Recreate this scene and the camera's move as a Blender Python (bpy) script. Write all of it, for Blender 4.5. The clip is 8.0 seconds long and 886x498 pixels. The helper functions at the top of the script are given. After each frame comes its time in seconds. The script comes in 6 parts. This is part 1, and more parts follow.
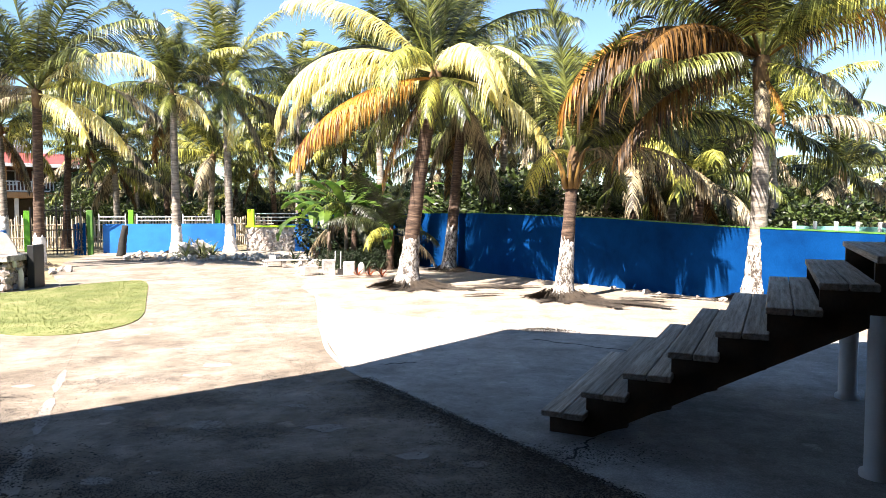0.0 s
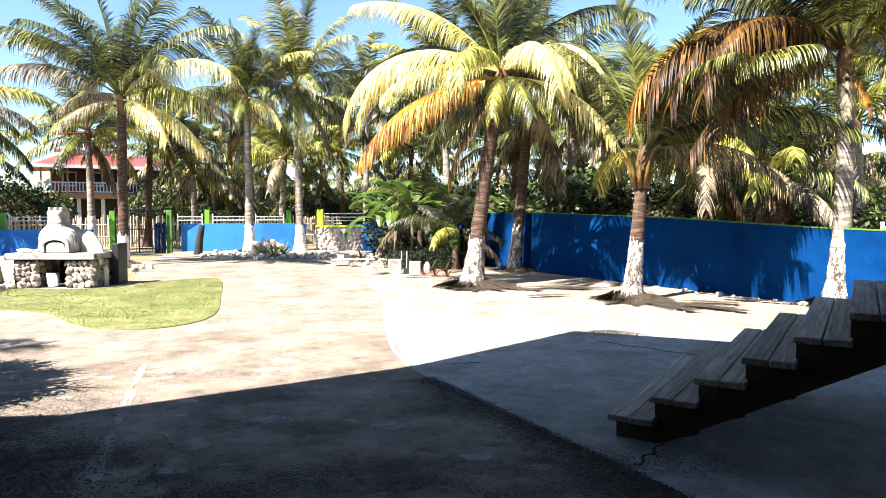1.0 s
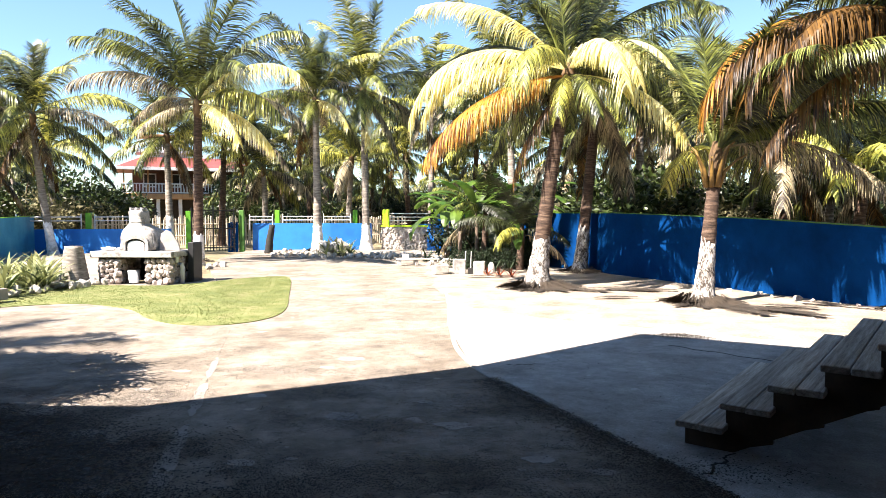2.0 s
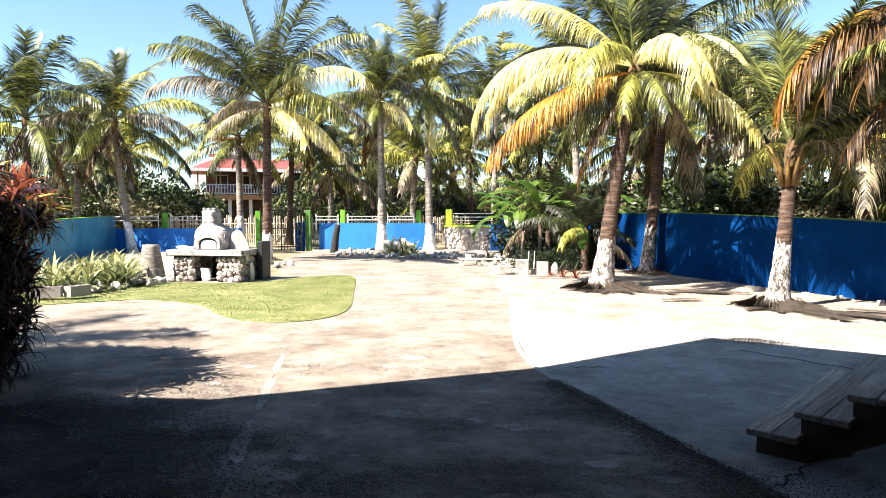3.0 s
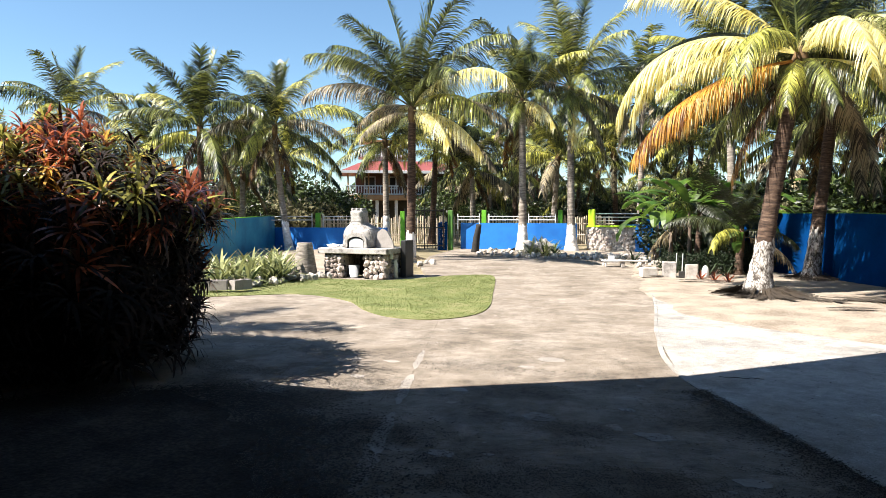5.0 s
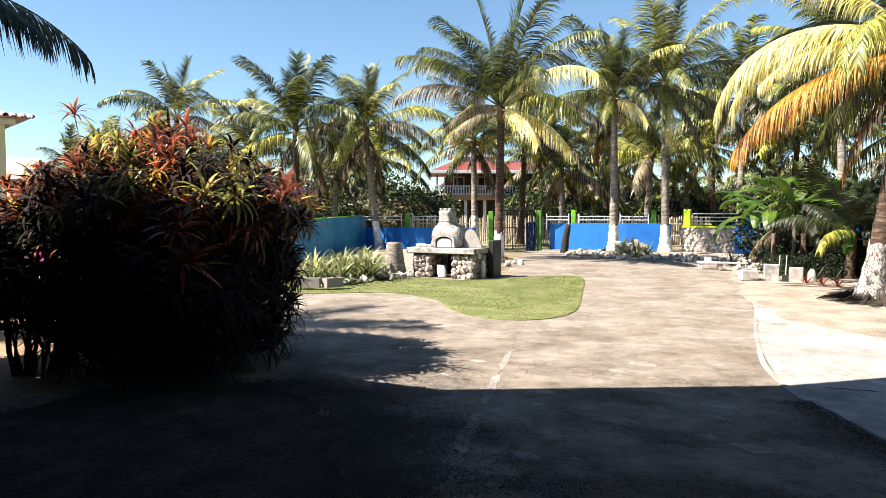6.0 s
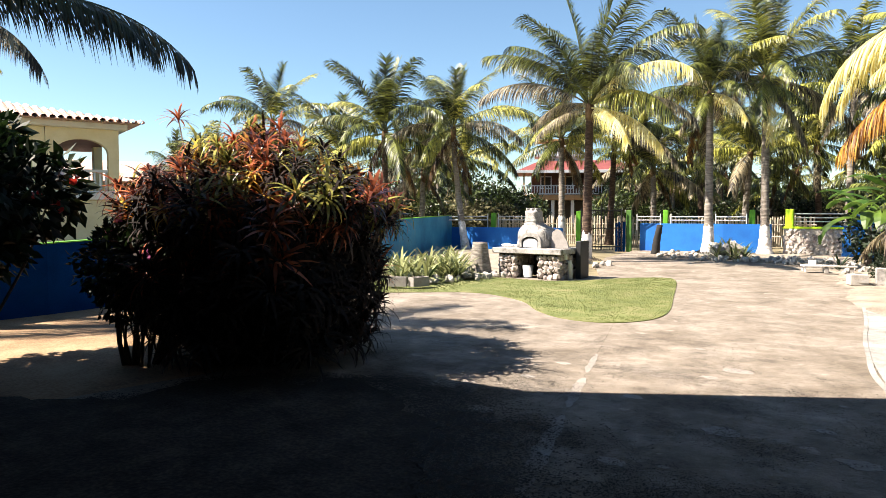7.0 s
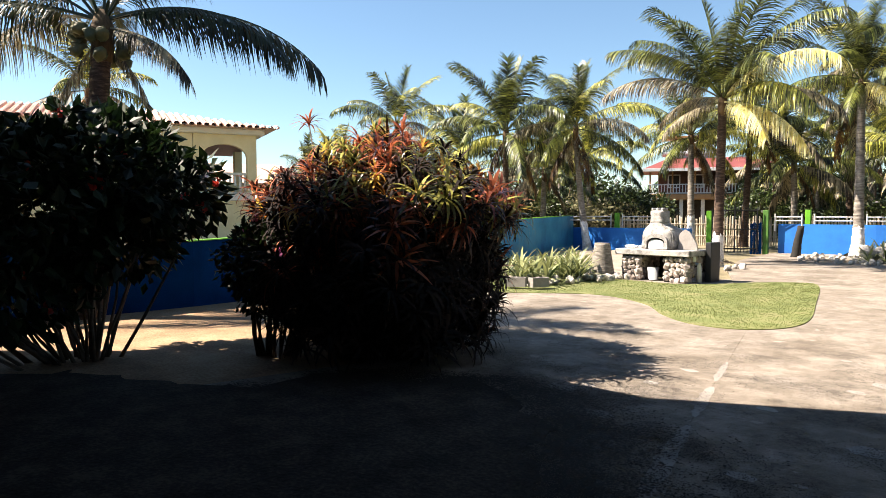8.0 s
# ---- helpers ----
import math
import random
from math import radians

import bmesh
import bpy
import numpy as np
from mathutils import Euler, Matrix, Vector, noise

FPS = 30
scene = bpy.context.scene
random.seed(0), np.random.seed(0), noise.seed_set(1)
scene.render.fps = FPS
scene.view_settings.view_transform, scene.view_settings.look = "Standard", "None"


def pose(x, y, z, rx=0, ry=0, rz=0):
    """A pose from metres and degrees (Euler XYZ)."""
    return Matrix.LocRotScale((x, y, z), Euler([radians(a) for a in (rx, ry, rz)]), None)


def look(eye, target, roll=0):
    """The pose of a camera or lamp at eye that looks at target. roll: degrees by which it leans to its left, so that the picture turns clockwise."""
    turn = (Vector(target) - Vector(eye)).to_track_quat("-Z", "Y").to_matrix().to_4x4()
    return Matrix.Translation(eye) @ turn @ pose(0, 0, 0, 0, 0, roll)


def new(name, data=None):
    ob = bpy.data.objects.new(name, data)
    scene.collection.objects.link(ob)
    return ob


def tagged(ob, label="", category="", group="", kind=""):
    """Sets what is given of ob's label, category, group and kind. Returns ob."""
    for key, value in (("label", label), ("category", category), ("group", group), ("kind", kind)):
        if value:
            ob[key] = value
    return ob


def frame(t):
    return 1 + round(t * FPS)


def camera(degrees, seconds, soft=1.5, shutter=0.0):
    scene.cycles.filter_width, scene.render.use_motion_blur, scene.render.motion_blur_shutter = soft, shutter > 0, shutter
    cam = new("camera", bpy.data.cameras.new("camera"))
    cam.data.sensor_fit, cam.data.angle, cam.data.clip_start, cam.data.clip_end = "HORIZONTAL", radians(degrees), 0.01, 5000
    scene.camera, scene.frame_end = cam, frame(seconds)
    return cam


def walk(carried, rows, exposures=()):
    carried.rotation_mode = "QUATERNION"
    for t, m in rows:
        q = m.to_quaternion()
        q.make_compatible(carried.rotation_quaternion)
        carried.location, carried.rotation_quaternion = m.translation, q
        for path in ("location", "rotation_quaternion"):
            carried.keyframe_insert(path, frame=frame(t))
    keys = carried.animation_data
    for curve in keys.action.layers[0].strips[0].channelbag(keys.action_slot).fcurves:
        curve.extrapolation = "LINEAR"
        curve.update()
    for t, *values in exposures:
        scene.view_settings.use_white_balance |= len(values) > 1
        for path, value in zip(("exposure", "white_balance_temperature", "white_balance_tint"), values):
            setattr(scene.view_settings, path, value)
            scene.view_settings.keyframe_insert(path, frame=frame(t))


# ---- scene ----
cam = camera(66.0, 8.0, soft=0.35)
YAWS = [
    (0.0, 0.06), (0.5, 2.82), (1.0, 5.60), (1.5, 8.44), (3.0, 16.35), (3.5, 19.40), (4.0, 21.95),
    (4.5, 24.85), (6.0, 35.60), (6.5, 39.35), (7.0, 42.85), (7.5, 47.25), (8.0, 52.95),
]
EYE = 1.65
walk(cam, [(t, pose(0.010 * t, 0.012 * t, EYE, 90 - 3.06, 0, yaw)) for t, yaw in YAWS], [(0.0, 2.32, 6650, 15), (3.0, 2.28, 6650, 15), (3.5, 2.0, 6550, 13), (4.0, 1.74, 6450, 11), (4.5, 1.74, 6450, 11), (6.0, 1.78, 6650, 12), (8.0, 1.86, 7000, 14)])

# ---- light ----
SUN_WAY = Vector((0.66, 0.75, 0)).normalized()
SUN_UP = radians(49)
world = bpy.data.worlds.new("world")
scene.world = world
world.use_nodes = True
wn = world.node_tree.nodes
sky = wn.new("ShaderNodeTexSky")
sky.sky_type, sky.sun_disc = "NISHITA", False
sky.sun_elevation = SUN_UP
sky.sun_rotation = math.atan2(-SUN_WAY.x, -SUN_WAY.y)
sky.air_density, sky.dust_density, sky.ozone_density = 1.0, 0.2, 3.5
wn["Background"].inputs["Strength"].default_value = 0.054
tint = wn.new("ShaderNodeMixRGB")
tint.blend_type, tint.inputs[0].default_value, tint.inputs[2].default_value = "MULTIPLY", 1.0, (0.93, 1.05, 1.04, 1)
world.node_tree.links.new(sky.outputs[0], tint.inputs[1])
world.node_tree.links.new(tint.outputs[0], wn["Background"].inputs["Color"])
sun = new("sun", bpy.data.lights.new("sun", "SUN"))
sun.data.energy, sun.data.angle, sun.data.color = 5.0, radians(0.5), (1.0, 0.94, 0.84)
sun.matrix_world = look((0, 0, 30), Vector((0, 0, 30)) + Vector((SUN_WAY.x * math.cos(SUN_UP), SUN_WAY.y * math.cos(SUN_UP), -math.sin(SUN_UP))))


# ---- materials ----
def surface(name, colors, scale=3.0, rough=0.8, bump=0.3, fine=40.0, metal=0.0, vary=0.0, spots=None, stretch=(1, 1, 1), grain=0.35, sharp=1.0, gloss=0.5):
    """Noise-mixed colours at two scales with bump. colors: two or three colours. spots: a colour for sparse stains."""
    m = bpy.data.materials.new(name)
    m.use_nodes = True
    nt, b = m.node_tree, m.node_tree.nodes["Principled BSDF"]
    N, Lk = nt.nodes.new, nt.links.new
    tc, mp = N("ShaderNodeTexCoord"), N("ShaderNodeMapping")
    mp.inputs["Scale"].default_value = stretch
    Lk(tc.outputs["Object"], mp.inputs[0])
    big, small = N("ShaderNodeTexNoise"), N("ShaderNodeTexNoise")
    big.inputs["Scale"].default_value, big.inputs["Detail"].default_value, big.inputs["Roughness"].default_value = scale, 6, 0.62
    small.inputs["Scale"].default_value, small.inputs["Detail"].default_value = fine, 4
    Lk(mp.outputs[0], big.inputs["Vector"]), Lk(mp.outputs[0], small.inputs["Vector"])
    mixed = N("ShaderNodeMath")
    mixed.operation = "MULTIPLY_ADD"
    mixed.inputs[1].default_value = grain
    Lk(small.outputs["Fac"], mixed.inputs[0]), Lk(big.outputs["Fac"], mixed.inputs[2])
    ramp = N("ShaderNodeValToRGB")
    el = ramp.color_ramp.elements
    whole = 1 + grain
    norm = N("ShaderNodeMath")
    norm.operation, norm.inputs[1].default_value = "DIVIDE", whole
    Lk(mixed.outputs[0], norm.inputs[0])
    mixed, mean, half = norm, 0.5, 0.19 * sharp / whole ** 0.75
    el[0].position, el[1].position = mean - half, mean + half
    el[0].color, el[1].color = (*colors[0], 1), (*colors[-1], 1)
    if len(colors) > 2:
        el.new(mean).color = (*colors[1], 1)
    Lk(mixed.outputs[0], ramp.inputs[0])
    out = ramp.outputs[0]
    if spots:
        sp, sr, mx = N("ShaderNodeTexNoise"), N("ShaderNodeValToRGB"), N("ShaderNodeMixRGB")
        sp.inputs["Scale"].default_value, sp.inputs["Detail"].default_value, sp.inputs["Roughness"].default_value = scale * 0.55, 8, 0.7
        off = N("ShaderNodeVectorMath")
        off.inputs[1].default_value = (7.3, 2.1, 4.4)
        Lk(mp.outputs[0], off.inputs[0]), Lk(off.outputs[0], sp.inputs["Vector"])
        sr.color_ramp.elements[0].position, sr.color_ramp.elements[1].position = 0.54, 0.66
        mx.inputs[2].default_value = (*spots, 1)
        Lk(sp.outputs["Fac"], sr.inputs[0]), Lk(sr.outputs[0], mx.inputs[0]), Lk(out, mx.inputs[1])
        out = mx.outputs[0]
    if vary:
        info, hs, mr = N("ShaderNodeObjectInfo"), N("ShaderNodeHueSaturation"), N("ShaderNodeMapRange")
        mr.inputs["To Min"].default_value, mr.inputs["To Max"].default_value = 1 - vary, 1 + vary
        Lk(info.outputs["Random"], mr.inputs[0]), Lk(mr.outputs[0], hs.inputs["Value"]), Lk(out, hs.inputs["Color"])
        out = hs.outputs[0]
    Lk(out, b.inputs["Base Color"])
    b.inputs["Roughness"].default_value, b.inputs["Metallic"].default_value = rough, metal
    b.inputs["Specular IOR Level"].default_value = gloss
    if bump:
        bm_ = N("ShaderNodeBump")
        bm_.inputs["Strength"].default_value, bm_.inputs["Distance"].default_value = bump, 0.02
        Lk(mixed.outputs[0], bm_.inputs["Height"]), Lk(bm_.outputs[0], b.inputs["Normal"])
    return m


def leafy(name, a, b2, glow=0.4, rough=0.45, vary=0.25, island=False):
    """Leaf: two greens mixed by noise and from plant to plant, with light passing through."""
    m = bpy.data.materials.new(name)
    m.use_nodes = True
    nt, b = m.node_tree, m.node_tree.nodes["Principled BSDF"]
    N, Lk = nt.nodes.new, nt.links.new
    tc, nz, ramp = N("ShaderNodeTexCoord"), N("ShaderNodeTexNoise"), N("ShaderNodeValToRGB")
    nz.inputs["Scale"].default_value, nz.inputs["Detail"].default_value = 1.7, 5
    ramp.color_ramp.elements[0].position, ramp.color_ramp.elements[1].position = 0.38, 0.64
    ramp.color_ramp.elements[0].color, ramp.color_ramp.elements[1].color = (*a, 1), (*b2, 1)
    Lk(tc.outputs["Object"], nz.inputs["Vector"])
    hs, mr = N("ShaderNodeHueSaturation"), N("ShaderNodeMapRange")
    mr.inputs["To Min"].default_value, mr.inputs["To Max"].default_value = 1 - vary, 1 + vary
    if island:
        geo, add = N("ShaderNodeNewGeometry"), N("ShaderNodeMath")
        Lk(geo.outputs["Random Per Island"], mr.inputs[0])
        add.operation = "MULTIPLY_ADD"
        add.inputs[1].default_value = 0.35
        Lk(geo.outputs["Random Per Island"], add.inputs[0]), Lk(nz.outputs["Fac"], add.inputs[2])
        sub = N("ShaderNodeMath")
        sub.operation, sub.inputs[1].default_value = "SUBTRACT", 0.175
        Lk(add.outputs[0], sub.inputs[0]), Lk(sub.outputs[0], ramp.inputs[0])
    else:
        info = N("ShaderNodeObjectInfo")
        Lk(info.outputs["Random"], mr.inputs[0]), Lk(nz.outputs["Fac"], ramp.inputs[0])
    Lk(mr.outputs[0], hs.inputs["Value"]), Lk(ramp.outputs[0], hs.inputs["Color"])
    Lk(hs.outputs[0], b.inputs["Base Color"])
    b.inputs["Roughness"].default_value, b.inputs["Specular IOR Level"].default_value = rough, 0.45
    tr, mix = N("ShaderNodeBsdfTranslucent"), N("ShaderNodeMixShader")
    Lk(hs.outputs[0], tr.inputs[0])
    mix.inputs[0].default_value = glow
    Lk(b.outputs[0], mix.inputs[1]), Lk(tr.outputs[0], mix.inputs[2])
    Lk(mix.outputs[0], nt.nodes["Material Output"].inputs[0])
    return m


def worn_concrete(name, dark, mid, pale, dirt, turn, amount):
    """Trowelled concrete: pale and tan clouds, strokes across the drive, black grime in ragged blots, grit and pits."""
    m = bpy.data.materials.new(name)
    m.use_nodes = True
    nt, b = m.node_tree, m.node_tree.nodes["Principled BSDF"]
    N, Lk = nt.nodes.new, nt.links.new
    tc, rot = N("ShaderNodeTexCoord"), N("ShaderNodeMapping")
    rot.inputs["Rotation"].default_value = (0, 0, radians(-turn))
    Lk(tc.outputs["Object"], rot.inputs[0])

    def cloud(scale, detail, rough, stretch, shift):
        mp, nz = N("ShaderNodeMapping"), N("ShaderNodeTexNoise")
        mp.inputs["Scale"].default_value, mp.inputs["Location"].default_value = (*stretch, 1), (shift, shift * 0.7, 0)
        nz.inputs["Scale"].default_value, nz.inputs["Detail"].default_value, nz.inputs["Roughness"].default_value = scale, detail, rough
        Lk(rot.outputs[0], mp.inputs[0]), Lk(mp.outputs[0], nz.inputs["Vector"])
        return nz.outputs["Fac"]

    def band(value, lo, hi, a=(0, 0, 0, 1), c=(1, 1, 1, 1)):
        r = N("ShaderNodeValToRGB")
        r.color_ramp.elements[0].position, r.color_ramp.elements[1].position = lo, hi
        r.color_ramp.elements[0].color, r.color_ramp.elements[1].color = a, c
        Lk(value, r.inputs[0])
        return r

    def mixed(kind, fac, one, two):
        x = N("ShaderNodeMixRGB")
        x.blend_type = kind
        for value, slot in ((fac, 0), (one, 1), (two, 2)):
            if isinstance(value, bpy.types.NodeSocket):
                Lk(value, x.inputs[slot])
            else:
                x.inputs[slot].default_value = value
        return x.outputs[0]

    base = band(cloud(0.9, 9, 0.7, (1.1, 1.0), 0), 0.36, 0.66, (*dark, 1), (*pale, 1))
    base.color_ramp.elements.new(0.5).color = (*mid, 1)
    out = base.outputs[0]
    stroke = band(cloud(3.4, 10, 0.78, (1.2, 1.2), 3.1), 0.36, 0.66, (0.72, 0.71, 0.70, 1), (1.18, 1.18, 1.18, 1))
    out = mixed("MULTIPLY", 0.9, out, stroke.outputs[0])
    blot = band(cloud(1.6, 12, 0.8, (1.2, 1.0), 9.4), 0.49, 0.60)
    fine_blot = band(cloud(7.0, 9, 0.85, (0.9, 1.3), 5.2), 0.36, 0.58)
    mask = mixed("MULTIPLY", 1.0, blot.outputs[0], fine_blot.outputs[0])
    mask = mixed("MULTIPLY", 1.0, mask, (amount, amount, amount, 1))
    out = mixed("MIX", mask, out, (*dirt, 1))
    chip = band(cloud(2.3, 5, 0.55, (0.9, 1.3), 1.7), 0.66, 0.69)
    out = mixed("MIX", mixed("MULTIPLY", 1.0, chip.outputs[0], (0.6, 0.6, 0.6, 1)), out, tuple(1.25 * c for c in pale) + (1,))
    grit = cloud(95, 3, 0.7, (1, 1), 2.0)
    out = mixed("MULTIPLY", 0.8, out, band(grit, 0.3, 0.7, (0.6, 0.6, 0.6, 1), (1.35, 1.35, 1.35, 1)).outputs[0])
    Lk(out, b.inputs["Base Color"])
    b.inputs["Roughness"].default_value, b.inputs["Specular IOR Level"].default_value = 0.9, 0.3
    rise, bm_ = N("ShaderNodeMath"), N("ShaderNodeBump")
    rise.operation, rise.inputs[1].default_value = "MULTIPLY_ADD", 0.5
    Lk(cloud(30, 7, 0.75, (0.8, 1.6), 6.6), rise.inputs[0]), Lk(cloud(5, 8, 0.6, (0.8, 1.6), 4.1), rise.inputs[2])
    bm_.inputs["Strength"].default_value, bm_.inputs["Distance"].default_value = 0.9, 0.02
    Lk(rise.outputs[0], bm_.inputs["Height"]), Lk(bm_.outputs[0], b.inputs["Normal"])
    return m


